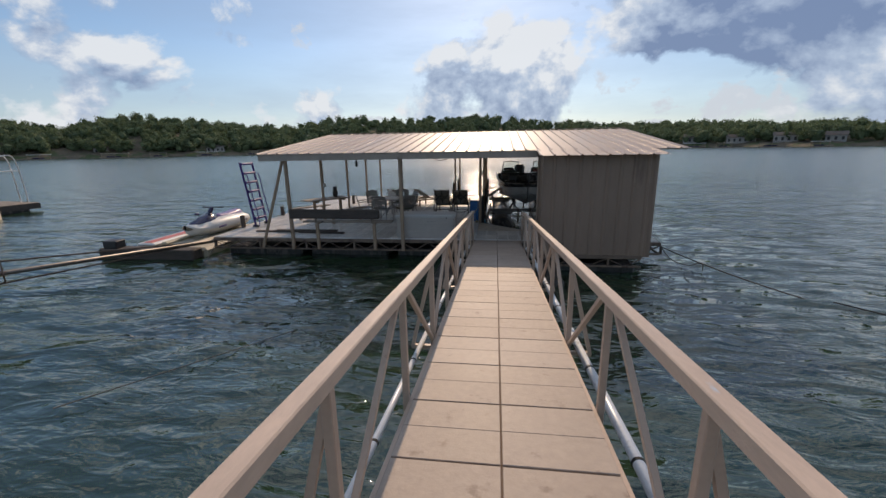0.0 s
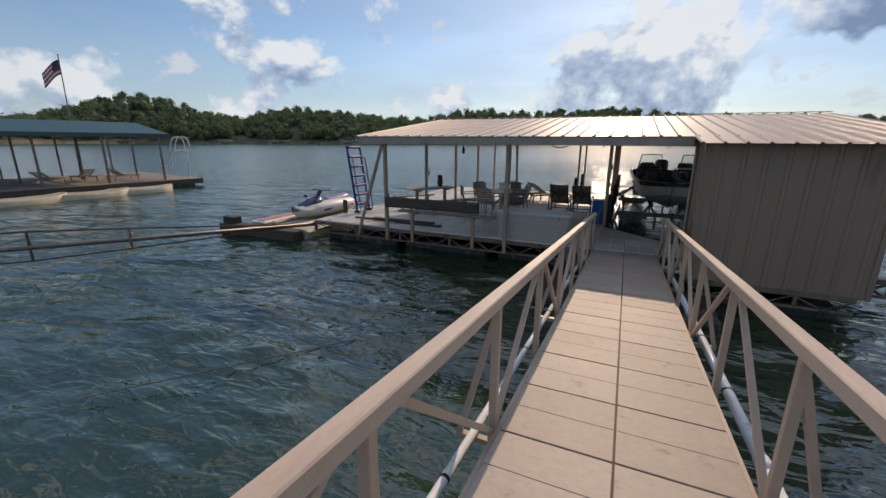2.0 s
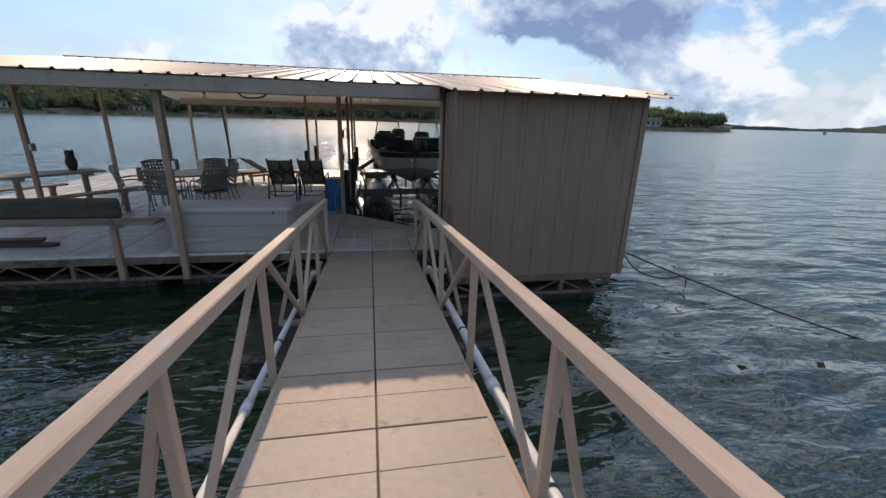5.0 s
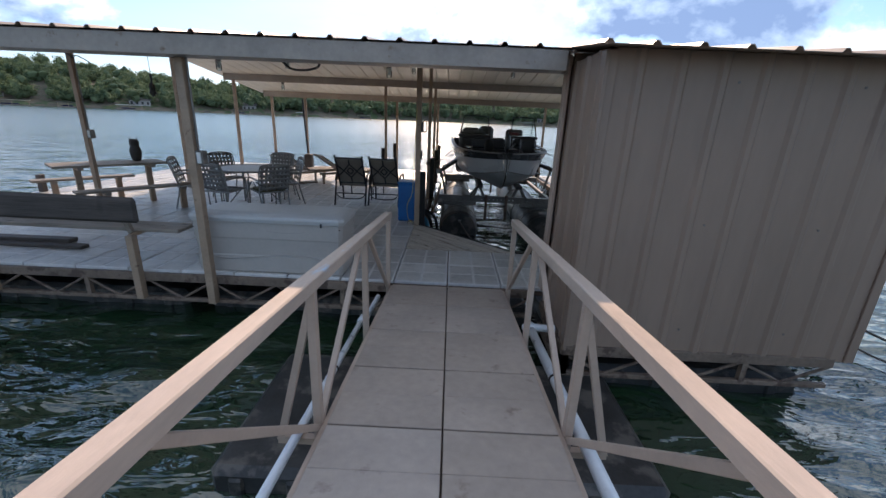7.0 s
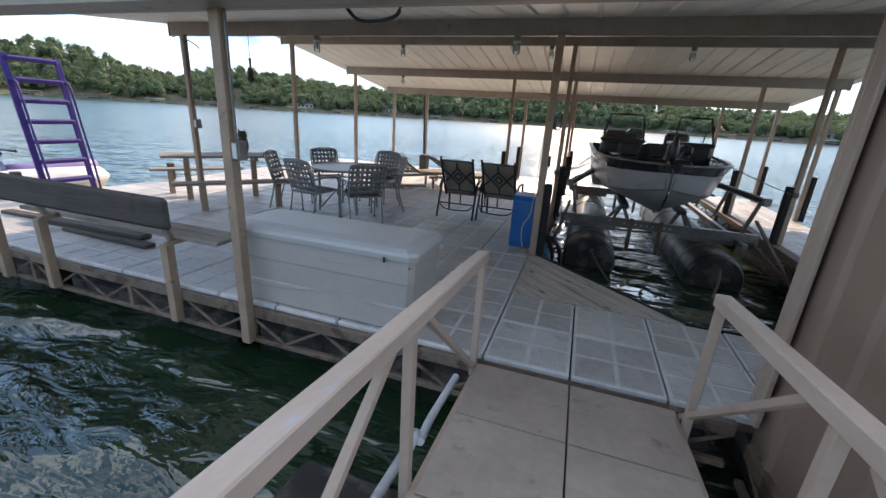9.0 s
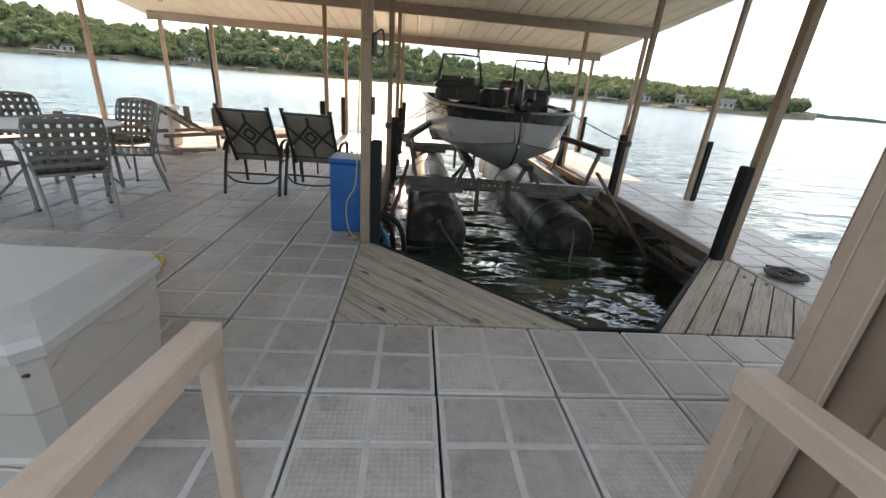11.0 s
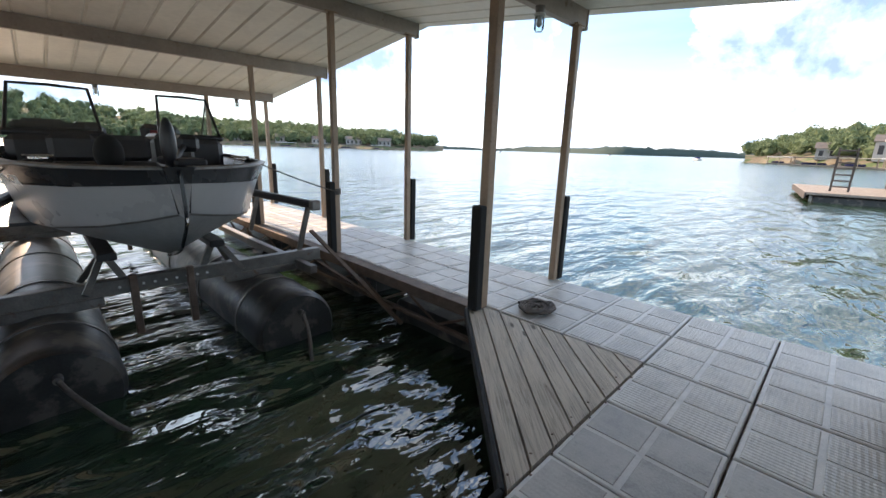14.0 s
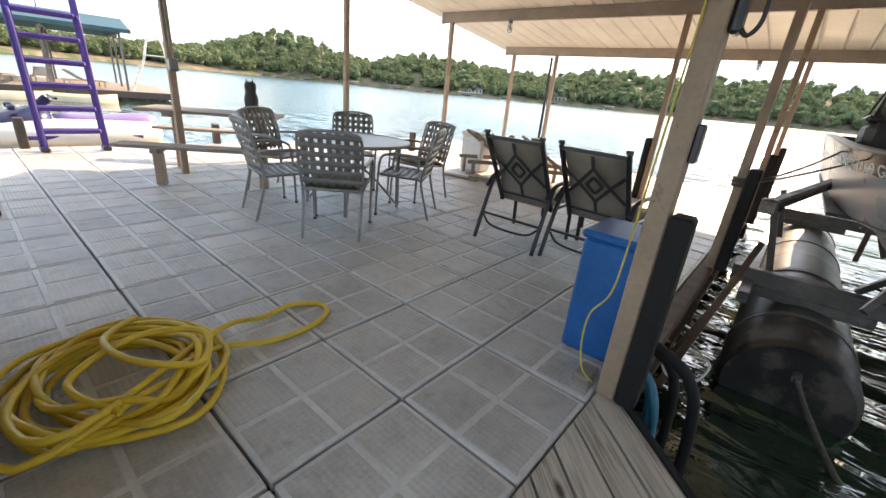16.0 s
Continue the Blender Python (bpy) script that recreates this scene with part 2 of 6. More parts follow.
def tube(bm, pts, r, seg=8, closed=False):
    """A round tube along points."""
    pts = [Vector(p) for p in pts]
    n = len(pts)
    rings = []
    ref = Vector((0, 0, 1))
    for i, p in enumerate(pts):
        t = (pts[(i + 1) % n] - pts[i - 1]) if closed else (pts[min(i + 1, n - 1)] - pts[max(i - 1, 0)])
        t.normalize()
        if abs(t.dot(ref)) > 0.95:
            ref = Vector((1, 0, 0)) if abs(t.x) < 0.9 else Vector((0, 1, 0))
        x = t.cross(ref).normalized()
        y = t.cross(x)
        rr = r[i] if isinstance(r, (list, tuple)) else r
        rings.append([bm.verts.new(p + (x * math.cos(k * math.tau / seg) + y * math.sin(k * math.tau / seg)) * rr) for k in range(seg)])
        ref = y.cross(t) if False else ref
    for i in range(n if closed else n - 1):
        a, b = rings[i], rings[(i + 1) % n]
        for k in range(seg):
            bm.faces.new((a[k], a[(k + 1) % seg], b[(k + 1) % seg], b[k])).smooth = True
    if not closed:
        bm.faces.new(rings[0])
        bm.faces.new(rings[-1][::-1])
    return bm


def spline(pts, steps=8, closed=False):
    """Catmull-Rom through points."""
    pts = [Vector(p) for p in pts]
    n, out = len(pts), []
    for i in range(n if closed else n - 1):
        p0 = pts[i - 1] if closed or i else pts[0]
        p1, p2 = pts[i], pts[(i + 1) % n]
        p3 = pts[(i + 2) % n] if closed else pts[min(i + 2, n - 1)]
        for k in range(steps):
            t = k / steps
            out.append(0.5 * (2 * p1 + (p2 - p0) * t + (2 * p0 - 5 * p1 + 4 * p2 - p3) * t * t + (3 * p1 - p0 - 3 * p2 + p3) * t ** 3))
    if not closed:
        out.append(pts[-1])
    return out


def prism(bm, outline, z0, z1):
    """A flat polygon pulled up from z0 to z1."""
    lo = [bm.verts.new((x, y, z0)) for x, y in outline]
    hi = [bm.verts.new((x, y, z1)) for x, y in outline]
    bm.faces.new(lo[::-1])
    bm.faces.new(hi)
    n = len(lo)
    for i in range(n):
        bm.faces.new((lo[i], lo[(i + 1) % n], hi[(i + 1) % n], hi[i]))
    return bm


def smoothstep(a, b, x):
    t = max(0.0, min(1.0, (x - a) / (b - a)))
    return t * t * (3 - 2 * t)
WORLD = set()


def placed(name, at, **tags):
    """A thing whose parts are given in world coordinates, with its Empty at the base."""
    e = thing(name, Matrix.Translation(at), **tags)
    WORLD.add(e)
    return e


def part(name, bm, mat, parent, label="", smooth=False):
    ob = mesh_ob(name, bm, mat, parent, smooth)
    if parent in WORLD:
        ob.matrix_parent_inverse = parent.matrix_basis.inverted()
    return tagged(ob, label=label) if label else ob


def setting(name, bm, mat, label="", smooth=False, category=""):
    return tagged(mesh_ob(name, bm, mat, None, smooth), label, category, "", "structure")


P = 0.61            # paver pitch
WATER = -0.58       # lake level below the deck


def gz(y):
    """Height of the walkway's top at y."""
    return -0.012 - 0.095 * y


# ---- more materials ----
def water_material():
    m = bpy.data.materials.new("lake_water")
    m.use_nodes = True
    N = Nodes(m.node_tree)
    at = N.add("ShaderNodeTexCoord").outputs["Object"]
    w1 = N.noise(N.scaled(at, (0.5, 1.25, 1), turn=(0, 0, 0.4)), 1.0, 1.5, 0.5, 0.6)
    w2 = N.noise(N.scaled(at, (0.6, 1.5, 1), turn=(0, 0, 0.15)), 3.2, 2.0, 0.5, 0.6)
    w3 = N.noise(N.scaled(at, (0.8, 1.5, 1), turn=(0, 0, 0.6)), 9.0, 2.0, 0.5, 0.4)
    h = N.math("ADD", N.math("ADD", N.math("MULTIPLY", w1, 0.27), N.math("MULTIPLY", w2, 0.055)), N.math("MULTIPLY", w3, 0.006))
    far = N.add("ShaderNodeVectorMath", {"operation": "LENGTH"}, i0=at).outputs["Value"]
    far = N.ramp(N.math("DIVIDE", far, 160.0), [(0.03, (0, 0, 0)), (0.10, (0.6, 0.6, 0.6)), (0.4, (1, 1, 1))])
    bp = N.add("ShaderNodeBump", Strength=N.math("SUBTRACT", 1.0, N.math("MULTIPLY", far, 0.7)), Distance=1.1, Height=h)
    murk = N.mix(N.noise(at, 0.05, 3), c4((0.012, 0.033, 0.013)), c4((0.019, 0.040, 0.020)))
    p = N.add("ShaderNodeBsdfPrincipled", Base_Color=murk, Roughness=N.math("ADD", 0.02, N.math("MULTIPLY", far, 0.18)), IOR=1.9, Normal=bp.outputs[0])
    N.add("ShaderNodeOutputMaterial", i0=p.outputs[0])
    return m


def glass_material(name, tint=(0.9, 0.95, 0.95), rough=0.03):
    m = bpy.data.materials.new(name)
    m.use_nodes = True
    N = Nodes(m.node_tree)
    tr = N.add("ShaderNodeBsdfTransparent", Color=c4(tint))
    gl = N.add("ShaderNodeBsdfGlossy", Roughness=rough)
    f = N.add("ShaderNodeFresnel", IOR=1.45).outputs[0]
    mx = N.add("ShaderNodeMixShader", i0=f, i1=tr.outputs[0], i2=gl.outputs[0])
    N.add("ShaderNodeOutputMaterial", i0=mx.outputs[0])
    return m


def plank_material(name, base, dark):
    """Weathered board with long grain and knots along its own x axis."""
    m = bpy.data.materials.new(name)
    m.use_nodes = True
    N = Nodes(m.node_tree)
    at = N.add("ShaderNodeTexCoord").outputs["Object"]
    rnd = N.add("ShaderNodeObjectInfo").outputs["Random"]
    shift = N.add("ShaderNodeCombineXYZ", i0=N.math("MULTIPLY", rnd, 31.0), i1=N.math("MULTIPLY", rnd, 17.0)).outputs[0]
    at = N.add("ShaderNodeVectorMath", {"operation": "ADD"}, i0=at, i1=shift).outputs[0]
    grain = N.noise(N.scaled(at, (1.2, 26, 26)), 2.0, 6, 0.65, 1.2)
    wide = N.noise(N.scaled(at, (0.8, 5, 5)), 1.6, 3)
    f = N.math("ADD", N.math("MULTIPLY", grain, 0.7), N.math("MULTIPLY", wide, 0.3))
    col = N.ramp(f, [(0.32, dark), (0.5, base), (0.7, tuple(min(1, v * 1.35) for v in base))])
    kn = N.add("ShaderNodeTexVoronoi", Vector=N.scaled(at, (2.2, 6.5, 1)), Scale=1.0).outputs[0]
    col = N.mix(N.ramp(kn, [(0.06, (1, 1, 1)), (0.14, (0, 0, 0))]), col, c4(tuple(v * 0.45 for v in dark)))
    bp = N.add("ShaderNodeBump", Strength=0.8, Distance=0.006, Height=grain)
    p = N.add("ShaderNodeBsdfPrincipled", Base_Color=col, Roughness=0.72, Normal=bp.outputs[0])
    N.add("ShaderNodeOutputMaterial", i0=p.outputs[0])
    return m


def leaf_material(name, low, high, scale):
    m = bpy.data.materials.new(name)
    m.use_nodes = True
    N = Nodes(m.node_tree)
    at = N.add("ShaderNodeTexCoord").outputs["Object"]
    rnd = N.add("ShaderNodeNewGeometry").outputs["Random Per Island"]
    f = N.math("ADD", N.math("MULTIPLY", rnd, 0.6), N.math("MULTIPLY", N.noise(at, scale, 4), 0.4))
    col = N.ramp(f, [(0.15, low), (0.85, high)])
    bp = N.add("ShaderNodeBump", Strength=0.3, Distance=1.2, Height=N.noise(at, scale * 5, 4, 0.7))
    p = N.add("ShaderNodeBsdfPrincipled", Base_Color=col, Roughness=0.85, Normal=bp.outputs[0])
    through_leaf = N.add("ShaderNodeBsdfTranslucent", Color=col)
    both = N.add("ShaderNodeMixShader", i0=0.35, i1=p.outputs[0], i2=through_leaf.outputs[0])
    N.add("ShaderNodeOutputMaterial", i0=both.outputs[0])
    return m


M["water"] = water_material()
M["glass"] = glass_material("clear_glass")
M["plank"] = plank_material("weathered_plank", (0.50, 0.44, 0.36), (0.17, 0.135, 0.10))
M["darkwood"] = plank_material("dark_timber", (0.075, 0.06, 0.05), (0.03, 0.025, 0.022))
M["greywood"] = plank_material("grey_board", (0.30, 0.25, 0.20), (0.14, 0.11, 0.085))
# leaf greens lifted and tinted bluish, so the shore's haze is in the colour
M["leaf"] = leaf_material("woods", (0.095, 0.135, 0.07), (0.20, 0.25, 0.12), 0.05)
# distance haze for the far hills, painted into a paler, bluer leaf colour
M["leaf_hazed"] = leaf_material("haze_tinted_woods", (0.06, 0.095, 0.085), (0.10, 0.14, 0.12), 0.01)
M["bank"] = material("lake_bank", (0.17, 0.14, 0.095), 0.9, var=0.5, scale=0.08, bump=0.5, bump_scale=1.0, spots=(0.12, 0.5, (0.07, 0.10, 0.035)))
M["band"] = material("paver_band", (0.64, 0.615, 0.58), 0.5, var=0.2, scale=3, bump=0.15, bump_scale=60, each=0.1)
M["white"] = material("white_plastic", (0.74, 0.73, 0.70), 0.4, var=0.1, scale=4, bump=0.05, spots=(8, 0.66, (0.5, 0.48, 0.44)))
M["pvc"] = material("white_pvc", (0.72, 0.74, 0.76), 0.3, var=0.1, scale=6, bump=0.03, spots=(6, 0.66, (0.45, 0.46, 0.46)))
M["resin"] = material("grey_resin", (0.46, 0.415, 0.37), 0.5, var=0.08, scale=3, bump=0.12, bump_scale=200)
M["lid"] = material("light_resin_lid", (0.52, 0.505, 0.48), 0.42, var=0.07, scale=3, bump=0.12, bump_scale=200)
M["blue"] = material("blue_plastic", (0.012, 0.12, 0.36), 0.4, var=0.2, scale=5, bump=0.05, spots=(7, 0.66, (0.05, 0.16, 0.34)))
M["purple"] = material("purple_plastic", (0.055, 0.028, 0.21), 0.55, var=0.25, scale=6, bump=0.05)
M["lilac"] = material("lilac_vinyl", (0.24, 0.18, 0.38), 0.4, var=0.15, scale=4, bump=0.05)
M["navy"] = material("navy_gelcoat", (0.018, 0.02, 0.075), 0.2, var=0.2, scale=4, bump=0.02)
M["yellow"] = material("yellow_hose", (0.72, 0.50, 0.035), 0.42, var=0.12, scale=12, bump=0.08, bump_scale=150)
M["frame"] = material("grey_chair_frame", (0.30, 0.29, 0.275), 0.38, 0.4, var=0.12, scale=10, bump=0.04)
M["strap"] = material("taupe_vinyl_strap", (0.20, 0.185, 0.17), 0.45, var=0.15, scale=10, bump=0.06)
M["sling"] = material("tan_mesh_sling", (0.32, 0.27, 0.215), 0.75, var=0.12, scale=8, bump=0.5, bump_scale=350)
M["dark"] = material("black_powder_coat", (0.022, 0.022, 0.026), 0.35, var=0.2, scale=8, bump=0.04)
M["camo"] = material("camouflage_cloth", (0.16, 0.14, 0.08), 0.85, var=0.5, scale=14, bump=0.3, spots=(11, 0.52, (0.035, 0.035, 0.02)))
M["hull"] = material("silver_hull_paint", (0.40, 0.39, 0.385), 0.3, 0.0, var=0.06, scale=2, bump=0.02)
M["hullblack"] = material("black_hull_paint", (0.02, 0.021, 0.023), 0.25, var=0.2, scale=3, bump=0.02)
M["hullgrey"] = material("grey_bottom_paint", (0.38, 0.375, 0.37), 0.38, 0.2, var=0.2, scale=3, bump=0.04)
M["seat"] = material("charcoal_vinyl", (0.035, 0.033, 0.035), 0.5, var=0.25, scale=9, bump=0.15)
M["red"] = material("red_vinyl", (0.20, 0.025, 0.025), 0.45, var=0.2, scale=8, bump=0.1)
M["orange"] = material("red_orange_plastic", (0.55, 0.10, 0.06), 0.4, var=0.2, scale=6, bump=0.05)
M["teal"] = material("teal_metal_roof", (0.03, 0.085, 0.10), 0.5, var=0.15, scale=0.6, bump=0.05)
M["door"] = material("pale_door_paint", (0.60, 0.66, 0.68), 0.4, var=0.06, scale=3, bump=0.04)
M["chrome"] = material("brushed_nickel", (0.6, 0.58, 0.55), 0.25, 1.0, var=0.08, scale=20, bump=0.02)
M["rope"] = material("grey_rope", (0.13, 0.11, 0.095), 0.9, var=0.4, scale=40, bump=0.6, bump_scale=200)
M["owl"] = material("dark_owl_plastic", (0.03, 0.026, 0.022), 0.6, var=0.4, scale=20, bump=0.3)
M["cream"] = material("cream_float", (0.50, 0.44, 0.32), 0.55, var=0.25, scale=2, bump=0.1)
M["houses"] = material("house_siding", (0.40, 0.38, 0.35), 0.7, var=0.2, scale=0.4, bump=0.05)
M["shingle"] = material("house_roof", (0.13, 0.115, 0.105), 0.85, var=0.3, scale=0.5, bump=0.3)
M["flagred"] = material("red_cloth", (0.40, 0.04, 0.05), 0.8, var=0.15, scale=3)
M["tubeblue"] = material("blue_hose", (0.03, 0.16, 0.24), 0.4, var=0.2, scale=10)
M["wirey"] = material("yellow_cord", (0.62, 0.50, 0.10), 0.5, var=0.1, scale=20)

# ---- lake, banks and woods ----
def lake():
    """One sheet of water to the horizon, with waves in the mesh near the dock."""
    bm = bmesh.new()
    xs = [-4000, -1500, -600, -250, -120, -70] + [-45 + 0.3 * i for i in range(110)] + [-12 + 0.11 * i for i in range(173)] + [7.1 + 0.3 * i for i in range(127)] + [70, 120, 250, 600, 1500, 4000]
    ys = [-600, -200, -80, -40] + [-22 + 0.22 * i for i in range(73)] + [-5.9 + 0.11 * i for i in range(136)] + [9.1 + 0.22 * i for i in range(100)] + [40, 60, 90, 150, 300, 700, 1600, 4500]
    grid = []
    for y in ys:
        row = []
        for x in xs:
            z = WATER
            if -44 < x < 44.5 and -21.5 < y < 30.5:
                calm = 1.0 - 0.25 * smoothstep(-10, -8, x) * (1 - smoothstep(4, 5.5, x)) * smoothstep(-2, 0, y) * (1 - smoothstep(9, 11, y))
                calm *= smoothstep(44, 30, abs(x)) * smoothstep(30, 16, y) * smoothstep(-21, -14, y)
                calm *= 1.0 - 0.8 * smoothstep(5, 15, math.hypot(x + 1, y + 3))
                n = noise.noise((x * 0.6 + 0.2 * y, y * 1.1, 0.3)) * 0.07 + noise.noise((x * 1.3, y * 2.4 - 0.3 * x, 4.0)) * 0.045 + noise.noise((x * 2.4 - 0.5 * y, y * 4.3, 8.0)) * 0.022
                z += n * calm
            row.append(bm.verts.new((x, y, z)))
        grid.append(row)
    for a, b in zip(grid, grid[1:]):
        for i in range(len(xs) - 1):
            bm.faces.new((a[i], a[i + 1], b[i + 1], b[i])).smooth = True
    return setting("water", bm, M["water"], "rippled dark green lake water", category="water")


lake()


def polar(az, d):
    """A place d metres off, az degrees left of +y."""
    a = radians(az)
    return -math.sin(a) * d, math.cos(a) * d


def lerp_table(table, x):
    for (a, u), (b, v) in zip(table, table[1:]):
        if a <= x <= b:
            return u + (v - u) * (x - a) / (b - a)
    return table[0][1] if x < table[0][0] else table[-1][1]


# skyline of the far shore: degrees left of +y, metres of tree tops; and how far the shore is
SKY = [(-45, 4.2), (-44, 7.4), (-40.5, 9.2), (-38.5, 12.1), (-32, 13.5), (-26, 16.7), (-21.5, 17.6), (-16, 18.1), (-5.5, 24.1), (-3.5, 25.0), (0.8, 28.8), (2, 30.0), (8, 27.3), (14.7, 27.2), (20.9, 28.1), (28.5, 20.0), (33, 21.0), (37, 23.1), (44, 26.1), (48, 23.0), (50.5, 17.6), (54.8, 23.0), (60, 32.0), (63, 31.0), (68.3, 18.5), (71, 13.8), (80, 11.1), (92, 9.5)]
SHORE = [(-44, 330), (-36, 300), (-20, 350), (-8, 390), (10, 380), (30, 350), (46, 340), (62, 370), (80, 300), (92, 240)]
BACKS = [(-118, 15), (-104, 17), (-94, 15), (-86, 14), (-82, 9)]
BACKD = [(-118, 120), (-100, 150), (-88, 190), (-82, 240)]


def bank(name, az0, az1, shore, top):
    """Land that rises from the waterline."""
    bm, rows = bmesh.new(), []
    n = int((az1 - az0) / 1.0)
    for i in range(n + 1):
        az = az0 + (az1 - az0) * i / n
        d = lerp_table(shore, az) + 8 * noise.noise((az * 0.3, 1, 2))
        h = max(1.5, lerp_table(top, az) * 1.3 - 11)
        row = []
        for u, z in ((0, WATER - 0.6), (4, 0.8), (10, 2.0), (40, 2 + h * 0.6), (85, 2 + h), (250, h + 3)):
            x, y = polar(az, d + u)
            row.append(bm.verts.new((x, y, z)))
        rows.append(row)
    for a, b in zip(rows, rows[1:]):
        for k in range(5):
            bm.faces.new((a[k], a[k + 1], b[k + 1], b[k])).smooth = True
    return setting(name, bm, M["bank"], "brown and green lake bank", category="ground")


bank("ground", -45, 93, SHORE, SKY)
bank("ground_east", -119, -81, BACKD, BACKS)


def crown_template(seed, sub):
    """Vertices and faces of a rough leafy clump of radius 1."""
    bm = bmesh.new()
    bmesh.ops.create_icosphere(bm, subdivisions=sub, radius=1.0)
    rng = random.Random(seed)
    off = Vector((rng.random() * 50, rng.random() * 50, rng.random() * 50))
    for v in bm.verts:
        d = 1 + 0.75 * noise.noise(v.co * 1.7 + off) + 0.45 * noise.noise(v.co * 4.0 + off)
        v.co = Vector((v.co.x * d, v.co.y * d, v.co.z * d * 0.9))
    bm.verts.ensure_lookup_table()
    vs = np.array([v.co[:] for v in bm.verts])
    fs = np.array([[v.index for v in f.verts] for f in bm.faces])
    bm.free()
    return vs, fs


CLUMPS = [crown_template(k, 1) for k in range(8)]


def woods(name, label, az0, az1, shore, top, count, mat, size=1.0, seed=5):
    """Thousands of crowns over the hill, each a few clumps with loose sprays of leaves, joined into one mesh."""
    rng = np.random.default_rng(seed)
    allv, allf, base = [], [], 0
    for i in range(count):
        az = rng.uniform(az0, az1)
        u = rng.random() ** 1.2 * 90
        d0 = lerp_table(shore, az) + 8 * noise.noise((az * 0.3, 1, 2))
        peak = lerp_table(top, az) * 1.3 * (1 + 0.10 * noise.noise((az * 0.9, 7, 3)))
        h = max(1.5, peak - 11)
        g = 1.0 + (min(u, 40) / 40) * (1 + h * 0.6) + (max(0, u - 40) / 45) * h * 0.4
        tall = rng.uniform(8, 11.5) * size
        x, y = polar(az, d0 + 9 + u)
        wide = rng.uniform(3.3, 5.0) * size
        for k in range(2):
            vs, fs = CLUMPS[rng.integers(8)]
            r = wide * rng.uniform(0.45, 0.62)
            allv.append(vs * (r, r, r * 1.1) + np.array([x + rng.uniform(-1.5, 1.5), y + rng.uniform(-1.5, 1.5), g + tall * (0.4 + 0.25 * k)]))
            allf += (fs + base).tolist()
            base += len(vs)
        n = 230
        d = rng.normal(size=(n, 3))
        d /= np.linalg.norm(d, axis=1)[:, None]
        lump = 0.75 + 0.3 * np.sin(d[:, 0] * 5 + i) * np.cos(d[:, 2] * 4 + i * 2)
        c = d * (lump * rng.uniform(0.8, 1.12, n))[:, None] * (wide, wide, tall * 0.40) + np.array([x, y, g + tall * 0.60])
        a, b = rng.normal(size=(n, 3)), rng.normal(size=(n, 3))
        s = rng.uniform(0.25, 0.55, n)[:, None] * size
        a *= s / np.linalg.norm(a, axis=1)[:, None]
        b *= s / np.linalg.norm(b, axis=1)[:, None]
        allv.append(np.stack([c - a - b * 0.4, c + a * 0.3 - b, c + a + b * 0.5, c - a * 0.2 + b], 1).reshape(-1, 3))
        allf += (np.arange(4 * n).reshape(-1, 4) + base).tolist()
        base += 4 * n
    me = bpy.data.meshes.new(name)
    me.from_pydata(np.concatenate(allv).tolist(), [], allf)
    me.materials.append(mat)
    return tagged(new(name, me), label, "woods", "", "stuff")


woods("woods", "dense green broadleaf woods on the far shore", -44, 92, SHORE, SKY, 2300, M["leaf"])
woods("woods", "green trees along the eastern lake shore", -118, -81, BACKD, BACKS, 330, M["leaf"], 0.9, 9)


def far_hills():
    bm, rows = bmesh.new(), []
    for i in range(121):
        az = -90 + 50 * i / 120
        d = 1900 + 300 * math.sin(i * 0.09)
        z = 30 + 14 * noise.noise((i * 0.07, 3, 1)) + 7 * noise.noise((i * 0.5, 9, 1)) + 4 * noise.noise((i * 1.9, 5, 2)) - 16 * smoothstep(-62, -50, az) * (1 - smoothstep(-46, -41, az))
        x, y = polar(az, d)
        x2, y2 = polar(az, d + 250)
        rows.append((bm.verts.new((x, y, WATER - 1)), bm.verts.new((x * 1.01, y * 1.01, z * 0.7)), bm.verts.new((x2, y2, z)), bm.verts.new((x2 * 1.2, y2 * 1.2, z * 0.5))))
    for a, b in zip(rows, rows[1:]):
        for k in range(3):
            bm.faces.new((a[k], a[k + 1], b[k + 1], b[k])).smooth = True
    # no air between: the hills' haze is only in their base colour
    return setting("backdrop", bm, M["leaf_hazed"], "wooded hills far down the lake, haze painted in as pale blue-green", category="hills")


far_hills()


# ---- houses and docks on the far shore ----
def house(az, w, d, h, wall):
    x, y = polar(az, lerp_table(SHORE if az > -60 else BACKD, az) + 15)
    e = thing("house", Matrix.Translation((x, y, 1.6)) @ Matrix.Rotation(radians(az), 4, "Z"), label="small lakeside house among the trees", category="house", group="houses on the shore")
    part("wall", boxm((-w / 2, -d / 2, 0), (w / 2, d / 2, h)), wall, e)
    bm = bmesh.new()
    o = 0.5
    vs = [bm.verts.new(p) for p in ((-w / 2 - o, -d / 2 - o, h), (w / 2 + o, -d / 2 - o, h), (w / 2 + o, 0, h + 2.2), (-w / 2 - o, 0, h + 2.2), (w / 2 + o, d / 2 + o, h), (-w / 2 - o, d / 2 + o, h))]
    for f in ((0, 1, 2, 3), (3, 2, 4, 5), (1, 4, 2), (0, 3, 5)):
        bm.faces.new([vs[k] for k in f])
    part("roof", bm, M["shingle"], e)
    for k in range(int(w // 3)):
        wx = -w / 2 + 1.5 + k * 3
        part("window", boxm((wx - 0.6, -d / 2 - 0.05, h * 0.35), (wx + 0.6, -d / 2 + 0.05, h * 0.8)), M["seat"], e)
    return e


